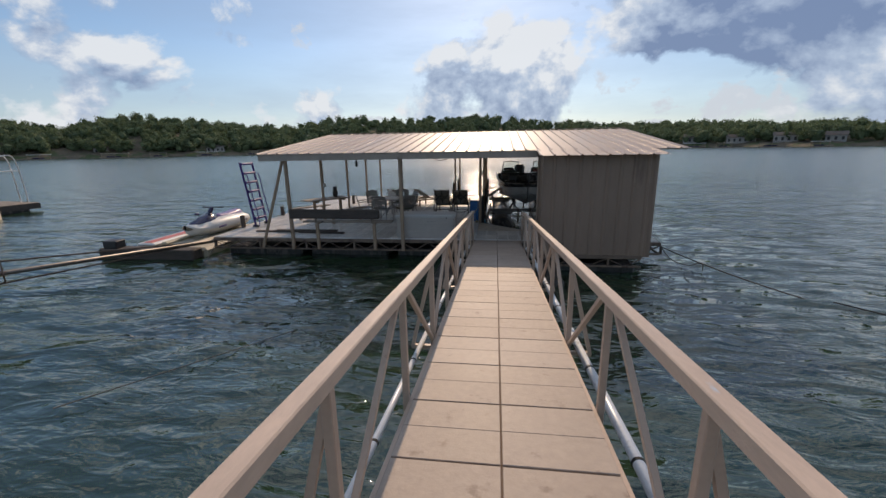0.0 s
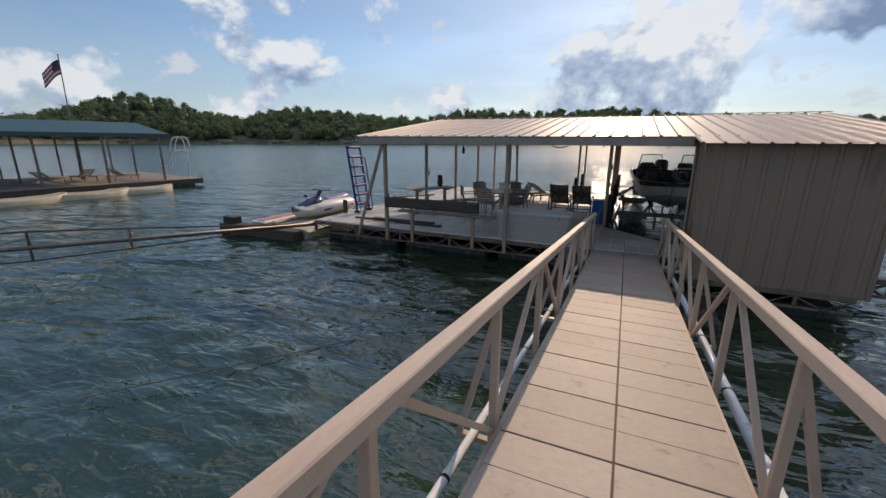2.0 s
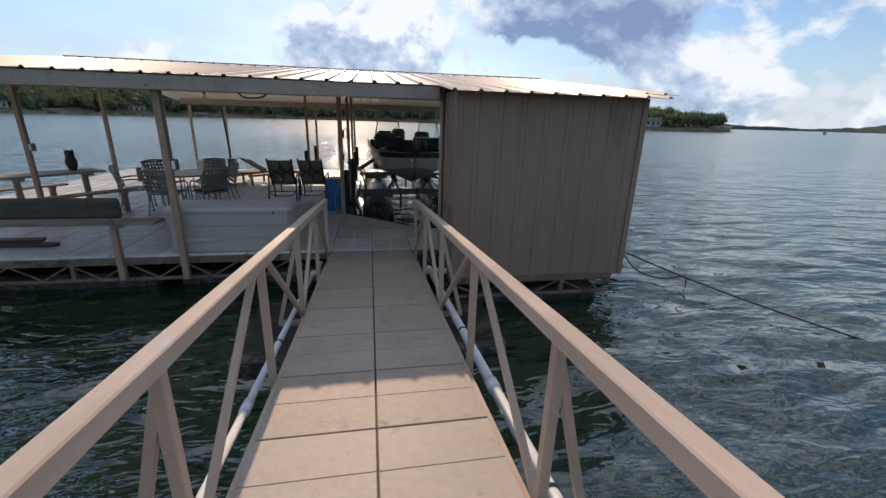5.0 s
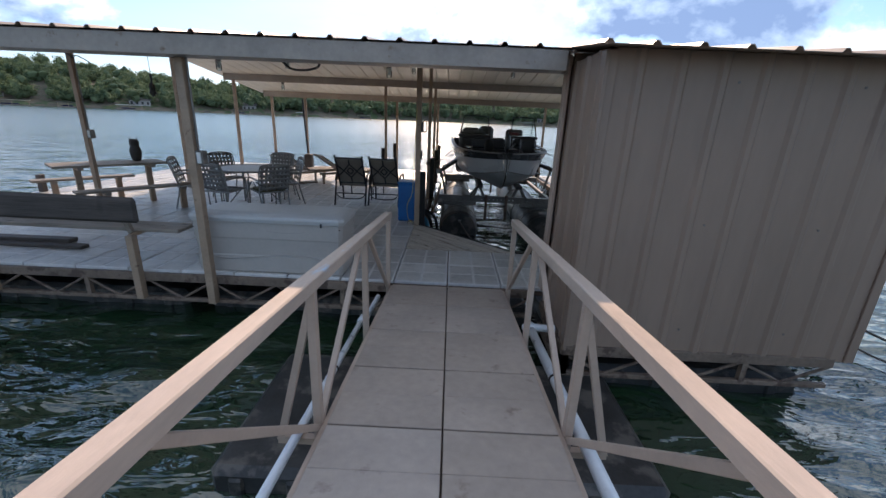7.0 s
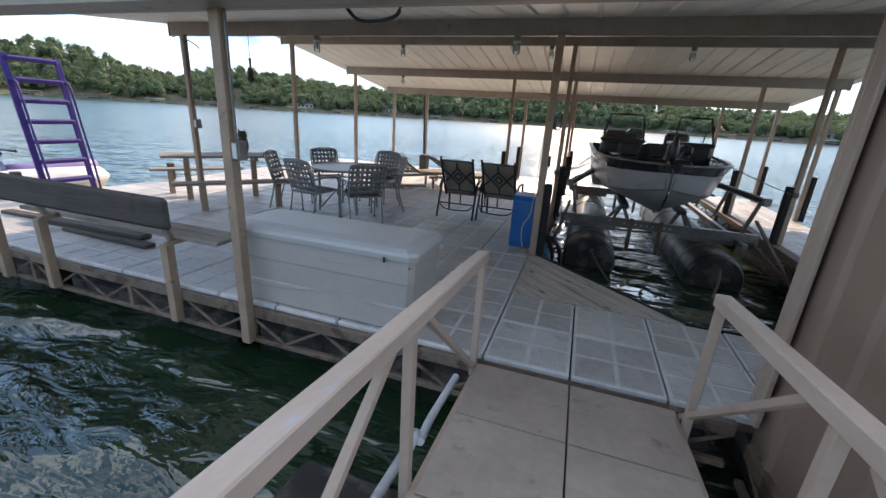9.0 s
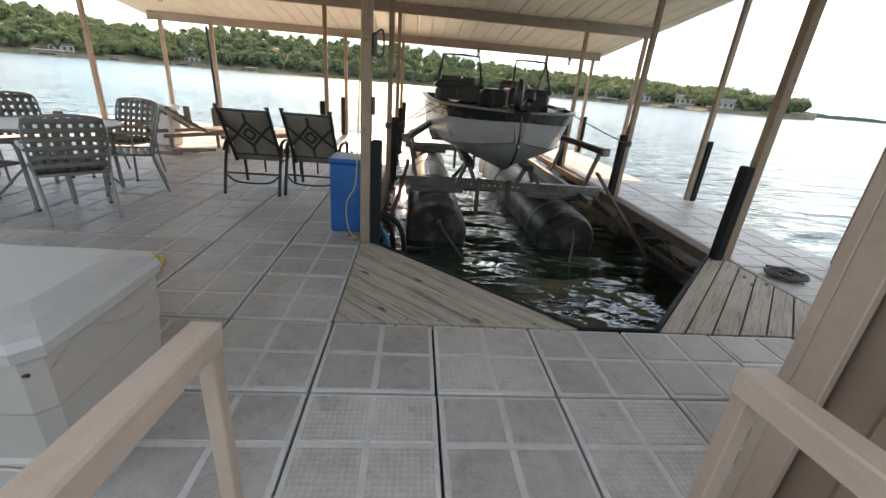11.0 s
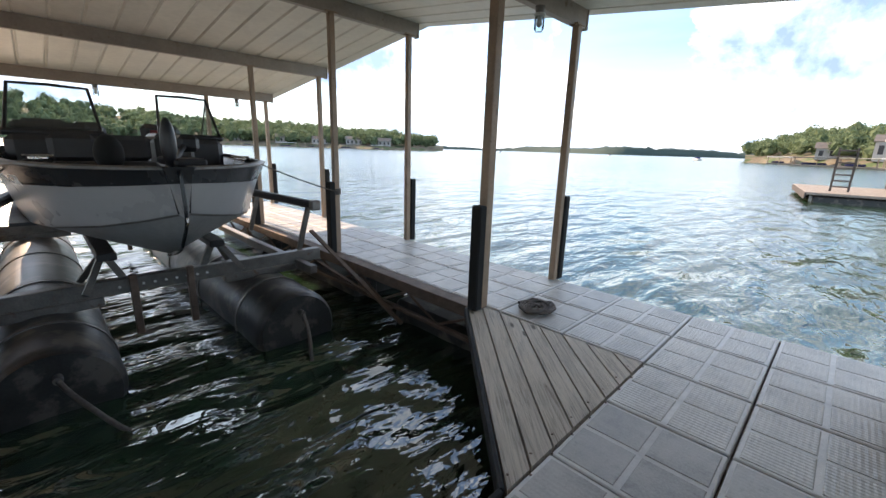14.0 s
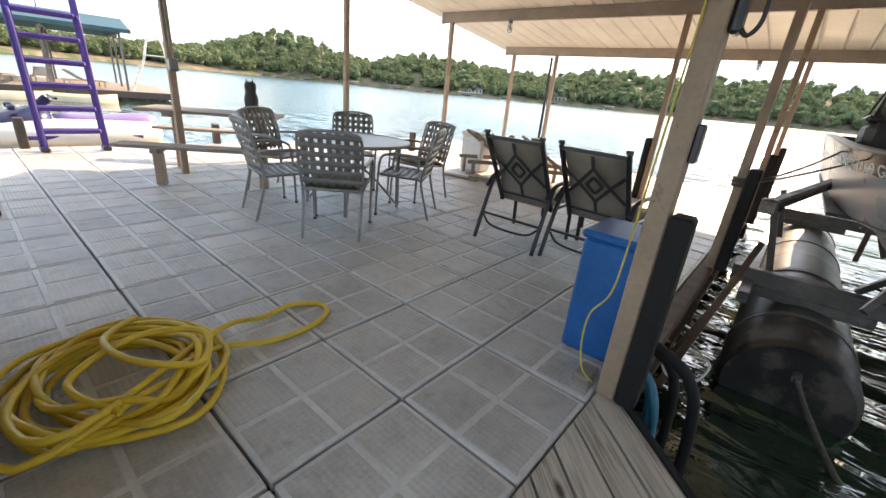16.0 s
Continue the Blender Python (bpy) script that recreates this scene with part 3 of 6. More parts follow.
for az, w, d, h in ((-19, 12, 8, 4), (-24, 10, 8, 5), (-29, 16, 8, 4), (-33, 12, 8, 4.5), (-12, 10, 7, 4), (-37, 9, 7, 4), (37, 12, 8, 4), (26, 10, 7, 4), (48, 8, 7, 4), (-93, 14, 8, 6), (-88, 9, 7, 4)):
    house(az, w, d, h, M["houses"])


def shore_dock(az, w, roofmat):
    x, y = polar(az, lerp_table(SHORE if az > -60 else BACKD, az) - 9)
    e = thing("boat_dock", Matrix.Translation((x, y, WATER)) @ Matrix.Rotation(radians(az), 4, "Z"), label="small covered boat dock on the shoreline", category="dock", group="docks on the shore")
    part("deck", boxm((-w / 2, -4, 0.1), (w / 2, 4, 0.5)), M["greywood"], e)
    part("roof", boxm((-w / 2, -4, 2.7), (w / 2, 4, 3.0), 0.1), roofmat, e)
    for k in (-0.45, 0, 0.45):
        for yy in (-3.7, 3.7):
            part("post", boxm((k * w - 0.1, yy - 0.1, 0.5), (k * w + 0.1, yy + 0.1, 2.7)), M["post"], e)
    part("boat_hull", boxm((-w * 0.3, -2.5, 0.4), (w * 0.2, 2.5, 1.2), 0.3), M["navy"], e)
    return e


for k, az in enumerate((-36, -32, -27.5, -24.5, -20, -15, -10, 2, 12, 20, 27, 33, 38, 43, 47, 53, 58, 63, -84, -87, -90, -94)):
    shore_dock(az, 8 + (k * 5) % 9, (M["white"], M["galv"], M["cream"])[k % 3])

# ---- dock frame and floats ----
DX0, DX1, DY1 = -14 * P, 7 * P, 17 * P      # deck edges: left, right, far
slip_left, slip_right = -0.5, 2.9


def dock_float(lo, hi):
    e = placed("dock_float", ((lo[0] + hi[0]) / 2, (lo[1] + hi[1]) / 2, lo[2]), label="black plastic dock float half under water", category="float", group="dock floats")
    part("shell", boxm(lo, hi, 0.05), M["float"], e)
    n = max(2, int((hi[0] - lo[0]) / 0.45))
    for k in range(n):
        x = lo[0] + (hi[0] - lo[0]) * (k + 0.5) / n
        part("rib", boxm((x - 0.05, lo[1] - 0.02, lo[2] + 0.06), (x + 0.05, lo[1] + 0.05, hi[2] - 0.06), 0.015), M["float"], e)


for x0 in (-8.3, -5.6, -2.9):
    dock_float((x0, 0.25, -0.95), (x0 + 2.4, 1.6, -0.36))
    dock_float((x0, 4.2, -0.95), (x0 + 2.2, 5.6, -0.36))
    dock_float((x0, 8.2, -0.95), (x0 + 2.2, 9.9, -0.36))
dock_float((-0.45, 0.15, -0.95), (1.0, 1.1, -0.36))
dock_float((1.2, -0.9, -0.95), (3.4, 1.05, -0.40))
for y0 in (1.8, 4.8, 7.8):
    dock_float((3.1, y0, -0.95), (4.2, y0 + 2.2, -0.36))


def dock_truss(a, b, label, mat, step=0.36, z0=-0.115, z1=-0.34):
    """A shallow steel edge truss of two chords with zigzag webs."""
    a, b = Vector(a), Vector(b)
    e = placed("dock_truss", (a + b) / 2 + Vector((0, 0, z1)), label=label, category="truss", group="dock frame trusses")
    d = b - a
    n = max(2, int(d.length / step))
    part("top_chord", barm(a + Vector((0, 0, z0 + 0.04)), b + Vector((0, 0, z0 + 0.04)), 0.05, 0.095, bevel=0.006), mat, e)
    part("bottom_chord", barm(a + Vector((0, 0, z1)), b + Vector((0, 0, z1)), 0.045, 0.045, bevel=0.004), mat, e)
    for k in range(n):
        p, q = a + d * (k / n), a + d * ((k + 1) / n)
        lo, hi = (p, q) if k % 2 else (q, p)
        part("web", rodm(lo + Vector((0, 0, z1 + 0.01)), hi + Vector((0, 0, z0)), 0.014, seg=6), mat, e)
        if k % 4 == 0:
            part("upright", barm(p + Vector((0.03, 0, z1)), p + Vector((0.03, 0, z0)), 0.05, 0.05), mat, e)


dock_truss((DX0, -0.03, 0), (0.98, -0.03, 0), "tan steel edge truss with rust streaks", M["truss"])
dock_truss((slip_left - 0.03, 2.65, 0), (slip_left - 0.03, DY1, 0), "rusty steel truss along the boat slip", M["rust"], 0.45)
dock_truss((slip_right + 0.03, 2.65, 0), (slip_right + 0.03, DY1, 0), "rusty steel truss along the boat slip", M["rust"], 0.45)
dock_truss((1.07, -1.0, -0.12), (3.5, -1.0, -0.12), "tan steel truss carrying the shed", M["truss"], 0.4, -0.10, -0.30)
dock_truss((1.07, -1.0, -0.12), (1.07, -0.06, -0.12), "tan steel truss under the shed side", M["truss"], 0.4, -0.10, -0.30)
dock_truss((3.5, -0.03, 0), (DX1, -0.03, 0), "tan steel edge truss at the dock corner", M["truss"], 0.3)
dock_truss((DX1, -0.03, 0), (DX1, DY1, 0), "tan steel edge truss on the open side", M["truss"], 0.5)
dock_truss((DX0, 0, 0), (DX0, DY1, 0), "tan steel edge truss by the jet ski berth", M["truss"], 0.5)


# ---- posts ----
def roof_z(y):
    """Top of the roof sheets at y."""
    return 2.40 + 0.122 * ((y + 0.36) if y <= 5.1 else (10.56 - y))


def post(x, y, z0, fender=0, size=0.075, ring=True, box_on=0):
    e = placed("roof_post", (x, y, z0), label="tan painted steel roof post with worn paint", category="post", group="roof posts")
    top = roof_z(y) - 0.21
    h = size / 2
    part("shaft", boxm((x - h, y - h, z0), (x + h, y + h, top), 0.006), M["post"], e)
    part("cap_plate", boxm((x - 0.08, y - 0.045, top), (x + 0.08, y + 0.045, top + 0.012)), M["post"], e)
    if fender:
        part("fender", boxm((x + fender * (h + 0.002) - 0.045 * (fender < 0) * 2, y - 0.055, 0.0), (x + fender * (h + 0.002) + 0.09 * (fender > 0), y + 0.05, 0.92), 0.012), M["black"], e, "black rubber post fender")
    if box_on:
        b = part("outlet_box", boxm((x + h, y - 0.04, 1.22), (x + h + 0.075, y + 0.05, 1.36), 0.008), M["galv"], e, "grey metal outlet box")
        part("outlet_cover", boxm((x + h + 0.02, y - 0.052, 1.235), (x + h + 0.06, y - 0.04, 1.345), 0.004), M["white"], b)
        part("conduit", rodm((x + h + 0.02, y, 1.36), (x + h + 0.02, y, top), 0.011, seg=8), M["galv"], e)
    return e


post(-5.95, -0.09, -0.34, size=0.085)
post(-2.65, -0.09, -0.34, size=0.085, box_on=1)
post(-6.1, 2.6, 0.0, box_on=1)
for y in (5.1, 7.6, 10.0):
    post(-6.1, y, 0.0)
for x, y in ((-0.57, 2.58), (-0.53, 5.1), (-0.53, 7.6), (-0.53, 10.0)):
    post(x, y, 0.0, 1, 0.085 if y < 3 else 0.07)
post(-1.9, 7.6, 0.0, -1, 0.07)
post(-1.9, 10.0, 0.0, -1, 0.07)
for x, y in ((2.98, 2.6), (3.03, 5.1), (3.03, 7.6), (3.03, 10.0)):
    post(x, y, 0.0, -1, 0.085 if y < 3 else 0.07)
for y in (2.6, 5.1, 7.6, 10.0):
    post(4.22, y, 0.0, 1, 0.07)
post(-4.98, 10.0, 0.0)

e = placed("corner_brace", (-6.9, -0.09, -0.3), label="tan diagonal steel brace at the dock corner", category="brace")
part("strut", barm((-6.92, -0.09, -0.3), (-6.03, -0.09, 2.22), 0.07, 0.05, (0, 1, 0)), M["post"], e)

# ---- roof ----
RX0, RX1 = -6.65, 4.6


def beam(y, x0, x1):
    z1 = roof_z(y) - 0.035
    z0 = z1 - 0.175
    e = placed("roof_beam", ((x0 + x1) / 2, y, z0), label="beige steel channel roof beam", category="beam", group="roof beams")
    part("web", boxm((x0, y - 0.008, z0), (x1, y + 0.008, z1)), M["beam"], e)
    part("lower_flange", boxm((x0, y + 0.008, z0), (x1, y + 0.06, z0 + 0.01)), M["beam"], e)
    part("upper_flange", boxm((x0, y + 0.008, z1 - 0.01), (x1, y + 0.06, z1)), M["beam"], e)
    part("end_cap", boxm((x1, y - 0.02, z0 - 0.01), (x1 + 0.012, y + 0.07, z1)), M["beam"], e)
    part("end_cap", boxm((x0 - 0.012, y - 0.02, z0 - 0.01), (x0, y + 0.07, z1)), M["beam"], e)


beam(-0.1, -6.42, 1.02)
for y in (2.6, 5.1, 7.6, 10.0):
    beam(y, -6.35, 4.38)
e = placed("eave_board", (-2.7, -0.3, 2.22), label="beige metal eave trim along the roof front", category="eave trim")
part("face", boxm((RX0 + 0.05, -0.335, 2.22), (0.96, -0.32, 2.385)), M["beam"], e)
part("soffit", boxm((RX0 + 0.05, -0.32, 2.22), (0.96, -0.12, 2.23)), M["beam"], e)


def ribbed(bm, x0, x1, ys, zf, rib=0.026, pitch=0.305, wide=0.045):
    """Sheet metal with raised trapezoid ribs that run along y."""
    prof, x = [], x0
    while x < x1 - 0.01:
        prof += [(x, 0.0), (x + 0.02, rib), (x + wide, rib), (x + wide + 0.02, 0.0)]
        x += pitch
    prof.append((x1, 0.0))
    rows = [[bm.verts.new((px, y, zf(y) + pz)) for px, pz in prof if px <= x1] for y in ys]
    for a, b in zip(rows, rows[1:]):
        for k in range(len(a) - 1):
            bm.faces.new((a[k], a[k + 1], b[k + 1], b[k]))
    return bm


def thick(ob, t):
    m = ob.modifiers.new("thickness", "SOLIDIFY")
    m.thickness, m.offset = t, -1
    return ob


thick(setting("roof", ribbed(bmesh.new(), RX0, RX1, (-0.36, 2.4, 5.1, 7.8, 10.56), roof_z), M["roof"], "tan ribbed sheet metal roof", category="roof"), 0.004)
thick(setting("roof_1", ribbed(bmesh.new(), 0.94, 3.78, (-1.32, -0.36), roof_z), M["roof"], "tan ribbed sheet metal roof over the shed", category="roof"), 0.004)
thick(setting("ceiling", ribbed(bmesh.new(), RX0 + 0.02, RX1 - 0.02, (-0.3, 2.4, 5.1, 7.8, 10.5), lambda y: roof_z(y) - 0.03, 0.02, 0.305, 0.03), M["ceil"], "off-white ribbed metal underside of the roof", category="ceiling"), 0.003)
setting("trim", boxm((RX0, 5.03, roof_z(5.1) + 0.028), (RX1, 5.17, roof_z(5.1) + 0.04), 0.004), M["roof"], "tan metal ridge cap", category="ridge cap")


# ---- shed ----
def siding(name, p, q, z0, z1, out, gaps=()):
    """A wall of vertical ribbed siding from p to q, ribs towards out, with openings (from, to, height)."""
    p, q, out = Vector((*p, 0)), Vector((*q, 0)), Vector((*out, 0))
    d = q - p
    L, d = d.length, d.normalized()
    s, prof = 0.0, []
    while s < L - 0.04:
        prof += [(s, 0.0), (s + 0.19, 0.0), (s + 0.215, 0.024), (s + 0.255, 0.024), (s + 0.28, 0.0)]
        s += 0.305
    prof = [(u, v) for u, v in prof if u < L] + [(L, 0.0)]
    bm = bmesh.new()
    for (u0, v0), (u1, v1) in zip(prof, prof[1:]):
        mid, lo = (u0 + u1) / 2, z0
        for g0, g1, gh in gaps:
            if g0 <= mid <= g1:
                lo = gh
        a, b = p + d * u0 + out * v0, p + d * u1 + out * v1
        bm.faces.new([bm.verts.new((v.x, v.y, z)) for v, z in ((a, lo), (b, lo), (b, z1), (a, z1))])
    bmesh.ops.remove_doubles(bm, verts=bm.verts, dist=0.0005)
    ob = setting(name, bm, M["siding"], "tan ribbed metal shed wall with rain stains", category="wall")
    thick(ob, 0.05)
    for k in range(int(L / 0.46)):
        for z in (z0 + 0.25, z0 + 1.2, z1 - 0.2):
            c = p + d * (0.05 + 0.46 * k) + out * 0.004
            if not any(g0 <= 0.05 + 0.46 * k <= g1 for g0, g1, gh in gaps):
                part("screw", rodm((c.x, c.y, z), (c.x + out.x * 0.005, c.y + out.y * 0.005, z), 0.009, seg=8), M["galv"], ob)
    return ob


SX0, SX1, SY0 = 1.09, 3.64, -1.0
siding("wall_south", (SX0, SY0), (SX1, SY0), -0.17, roof_z(SY0) - 0.012, (0, -1))
siding("wall_west", (SX0, 0), (SX0, SY0), -0.17, roof_z(SY0) - 0.012, (-1, 0))
siding("wall_east", (SX1, SY0), (SX1, 0), -0.17, roof_z(SY0) - 0.012, (1, 0))
siding("wall_north", (SX1, -0.03), (SX0, -0.03), -0.0, roof_z(0) - 0.03, (0, 1), [(0.73, 1.86, 2.03)])
setting("floor_1", boxm((SX0 + 0.02, SY0 + 0.02, -0.16), (SX1 - 0.02, -0.02, -0.11)), M["greywood"], "dark wooden shed floor", category="floor")
for x0, x1, y0, y1 in ((SX0 - 0.055, SX0 + 0.10, 0.004, 0.046), (SX0 - 0.053, SX0 - 0.026, -0.09, 0.004), (SX1 - 0.08, SX1 + 0.05, 0.004, 0.046)):
    setting("trim", boxm((x0, y0, 0.0), (x1, y1, roof_z(0) - 0.06), 0.004), M["paint"], "beige corner trim of the shed", category="trim")
for x0 in (SX0 - 0.02, SX1 - 0.06):
    setting("trim", boxm((x0, SY0 - 0.02, -0.17), (x0 + 0.08, SY0 - 0.003, roof_z(SY0) - 0.03), 0.003), M["siding"], "tan corner trim of the shed", category="trim")

setting("trim", boxm((SX0 - 0.034, SY0 - 0.034, -0.17), (SX0 - 0.002, SY0 + 0.07, roof_z(SY0) - 0.03), 0.003), M["siding"], "tan corner trim of the shed", category="trim")

# door with its frame, hinged on the far side
door = tagged(thing("door_1", Matrix.Translation((2.25, -0.08, 0.0))), "pale blue-white flush shed door, closed", "door", "", "structure")
WORLD.add(door)
part("leaf", boxm((1.715, -0.12, 0.02), (2.79, -0.082, 2.0), 0.003), M["door"], door)
for x0, x1 in ((1.63, 1.705), (2.795, 2.88)):
    part("jamb", boxm((x0, -0.13, 0.0), (x1, 0.004, 2.07), 0.005), M["paint"], door)
    part("stop", boxm((x0 + 0.02, 0.004, 0.0), (x1 - 0.02, 0.016, 2.07), 0.004), M["paint"], door)
part("head", boxm((1.705, -0.13, 2.005), (2.795, 0.004, 2.075), 0.005), M["paint"], door)
for z in (0.25, 1.02, 1.8):
    h = part("hinge", boxm((2.775, -0.081, z), (2.794, -0.065, z + 0.09), 0.003), M["chrome"], door)
    part("pin", rodm((2.785, -0.06, z - 0.01), (2.785, -0.06, z + 0.10), 0.007, seg=8), M["chrome"], h)
k = part("knob", rodm((1.93, -0.07, 1.03), (1.93, -0.02, 1.03), 0.012, seg=12), M["chrome"], door, "brushed nickel door knob")
part("rose", rodm((1.93, -0.082, 1.03), (1.93, -0.07, 1.03), 0.035, seg=20), M["chrome"], k)
bm = bmesh.new()
bmesh.ops.create_uvsphere(bm, u_segments=20, v_segments=12, radius=0.03, matrix=Matrix.Translation((1.93, -0.003, 1.03)) @ Matrix.Diagonal((1, 0.85, 1, 1)))
part("grip", bm, M["chrome"], k, smooth=True)

# ---- walkway ----
GY = -12.8


def walkway_end(y, dz, x):
    return Vector((x, y, gz(y) + dz))


gang = placed("gangway", (0, -6, gz(-6) - 0.2), label="beige steel truss gangway with low rails down to the dock", category="gangway")
for s in (-1, 1):
    part("side_beam", barm(walkway_end(-0.06, -0.085, s * 0.615), walkway_end(GY, -0.085, s * 0.615), 0.05, 0.11), M["paint"], gang)
part("cross_frame", barm(walkway_end(-0.1, -0.10, 0), walkway_end(GY, -0.10, 0), 1.1, 0.03), M["rust"], gang)
nodes = [-0.07] + [-0.05 - 1.22 * k for k in range(1, 11)]
for s in (-1, 1):
    x = s * 0.66
    part("top_rail", barm(walkway_end(-0.06 if s < 0 else -0.20, 0.78, x), walkway_end(GY, 0.78, x), 0.075, 0.07, bevel=0.006), M["rail"], gang, "beige square top rail with worn paint")
    for k, y in enumerate([nodes[0] if s < 0 else -0.22] + nodes[1:]):
        part("rail_post", barm(walkway_end(y, -0.12, x), walkway_end(y, 0.75, x), 0.045, 0.045, (0, 1, 0), 0.004), M["paint"], gang)
    for k in range(1, len(nodes) - 1, 2):
        for j in (k - 1, k + 1):
            top_y = nodes[k] + (0.16 if j < k else -0.16)
            part("diagonal", barm(walkway_end(top_y, 0.74, x), walkway_end(nodes[j], -0.06, x), 0.035, 0.035, (1, 0, 0), 0.003), M["paint"], gang)
    for k in range(2, len(nodes), 2):
        y = nodes[k]
        part("outrigger", barm(Vector((x, y, gz(y) - 0.14)), Vector((s * 0.88, y, gz(y) - 0.14)), 0.04, 0.04), M["paint"], gang)
        part("knee_brace", barm(Vector((s * 0.87, y, gz(y) - 0.14)), Vector((x + s * 0.01, y, gz(y) + 0.66)), 0.035, 0.035, (0, 1, 0)), M["paint"], gang)
part("lap_plate", boxm((-0.60, -0.075, -0.045), (0.60, -0.035, -0.02), 0.004), M["rust"], gang)

# conduit pipes along both sides
for s, r in ((-1, 0.025), (1, 0.037)):
    e = placed("conduit_pipe", (s * 0.74, -6, gz(-6) - 0.15), label="white plastic pipe tied along the gangway", category="pipe", group="gangway pipes")
    y, k = -0.9, 0
    while y > GY:
        y2 = max(GY, y - 3.0)
        part("pipe", rodm(walkway_end(y, -0.10, s * 0.775), walkway_end(y2, -0.10, s * 0.775), r, seg=14), M["pvc"], e, smooth=True)
        part("coupling", rodm(walkway_end(y + 0.05, -0.10, s * 0.775), walkway_end(y - 0.07, -0.10, s * 0.775), r + 0.008, seg=14), M["pvc"], e, smooth=True)
        for q in (0.9, 2.1):
            part("strap", rodm(walkway_end(y - q, -0.10, s * 0.775), walkway_end(y - q - 0.02, -0.10, s * 0.775), r + 0.004, seg=14), M["black"], e)
        y = y2
    if s > 0:
        part("elbow", tube(bmesh.new(), spline([walkway_end(-0.9, -0.10, 0.735), (0.775, -0.8, -0.10), (0.83, -0.74, -0.11), (1.05, -0.74, -0.12)], 6), 0.037, 12), M["pvc"], e)
    else:
        part("elbow", tube(bmesh.new(), spline([walkway_end(-0.9, -0.10, -0.735), (-0.775, -0.6, -0.12), (-0.77, -0.1, -0.16)], 6), 0.025, 12), M["pvc"], e)

# low float under the walkway's foot
for s in (-1, 1):
    dock_float((min(s * 0.75, s * 1.5), -2.25, -0.75), (max(s * 0.75, s * 1.5), -0.85, -0.43))

# ---- pavers, walkway panels and slip planks ----
def paver_mesh(name, w, d, quarters=True):
    """A paver with a bevelled edge, a smooth cross and four raised textured fields."""
    bm = bmesh.new()
    g = 0.007
    box(bm, (-w / 2 + g, -d / 2 + g, -0.055), (w / 2 - g, d / 2 - g, -0.004), 0.006)
    for f in bm.faces:
        f.material_index = 0
    if quarters:
        b, c = 0.028, 0.014
        for sx in (-1, 1):
            for sy in (-1, 1):
                x0, x1 = sorted((sx * c, sx * (w / 2 - b)))
                y0, y1 = sorted((sy * c, sy * (d / 2 - b)))
                v = [bm.verts.new(q) for q in ((x0, y0, -0.0045), (x1, y0, -0.0045), (x1, y1, -0.0045), (x0, y1, -0.0045))]
                t = [bm.verts.new(q) for q in ((x0 + 0.004, y0 + 0.004, 0), (x1 - 0.004, y0 + 0.004, 0), (x1 - 0.004, y1 - 0.004, 0), (x0 + 0.004, y1 - 0.004, 0))]
                for i in range(4):
                    bm.faces.new((v[i], v[(i + 1) % 4], t[(i + 1) % 4], t[i])).material_index = 1
                bm.faces.new(t).material_index = 1
    me = bpy.data.meshes.new(name)
    bm.normal_update()
    bm.to_mesh(me)
    bm.free()
    return me


def piece(name, me, at, parent, turn=0.0, tilt=0.0):
    ob = new(name, me)
    ob.parent = parent
    ob.matrix_basis = Matrix.Translation(at) @ Matrix.Rotation(turn, 4, "Z") @ Matrix.Rotation(tilt, 4, "X")
    return ob


bm = bmesh.new()
box(bm, (DX0 + 0.02, 0.0, -0.10), (-P, DY1, -0.058))
box(bm, (-P, 0.0, -0.10), (DX1 - 0.02, 2 * P - 0.005, -0.058))
box(bm, (slip_right + 0.07, 2 * P, -0.10), (DX1 - 0.02, DY1, -0.058))
floor = setting("floor", bm, M["rust"], "deck of grey patterned concrete pavers", category="deck")
tile_me = paver_mesh("paver", P, P)
tile_me.materials.append(M["band"])
tile_me.materials.append(M["tile"])
rng = random.Random(3)
for i in range(-14, 7):
    for j in range(17):
        if i >= -1 and j >= 2 and i < 5:
            continue
        piece("paver", tile_me, ((i + 0.5) * P, (j + 0.5) * P, rng.uniform(-0.002, 0.002)), floor, rng.choice((0, math.pi)) + rng.uniform(-0.004, 0.004))
setting("trim", boxm((-P + 0.002, 2.62, -0.10), (slip_left, DY1, -0.004), 0.006), M["rust"], "rusty steel edge of the boat slip", category="edge")
setting("trim", boxm((slip_right, 2.62, -0.10), (5 * P - 0.002, DY1, -0.004), 0.006), M["rust"], "rusty steel edge of the boat slip", category="edge")

panel_me = bpy.data.meshes.new("walkway_panel")
bm = bmesh.new()
box(bm, (-0.300, -0.300, -0.03), (0.300, -0.0008, 0.0), 0.003)
box(bm, (-0.300, 0.0008, -0.03), (0.300, 0.300, 0.0), 0.003)
bm.normal_update()
bm.to_mesh(panel_me)
bm.free()
panel_me.materials.append(M["panel"])
slope = -math.atan(0.095)
walk_floor = setting("floor_2", barm(walkway_end(-0.1, -0.055, 0), walkway_end(GY, -0.055, 0), 1.2, 0.03), M["rust"], "gangway floor of beige composite panels", category="walkway")
for k in range(20):
    for s in (-1, 1):
        y = -0.09 - P * (k + 0.5)
        piece("panel", panel_me, (s * 0.305, y, gz(y) + rng.uniform(-0.002, 0.001)), walk_floor, 0, slope)


def cut(poly, n, off, keep):
    out = []
    for i in range(len(poly)):
        a, b = poly[i], poly[(i + 1) % len(poly)]
        fa, fb = keep * (a.dot(n) - off), keep * (b.dot(n) - off)
        if fa >= 0:
            out.append(a)
        if fa * fb < 0:
            out.append(a + (b - a) * (fa / (fa - fb)))
    return out


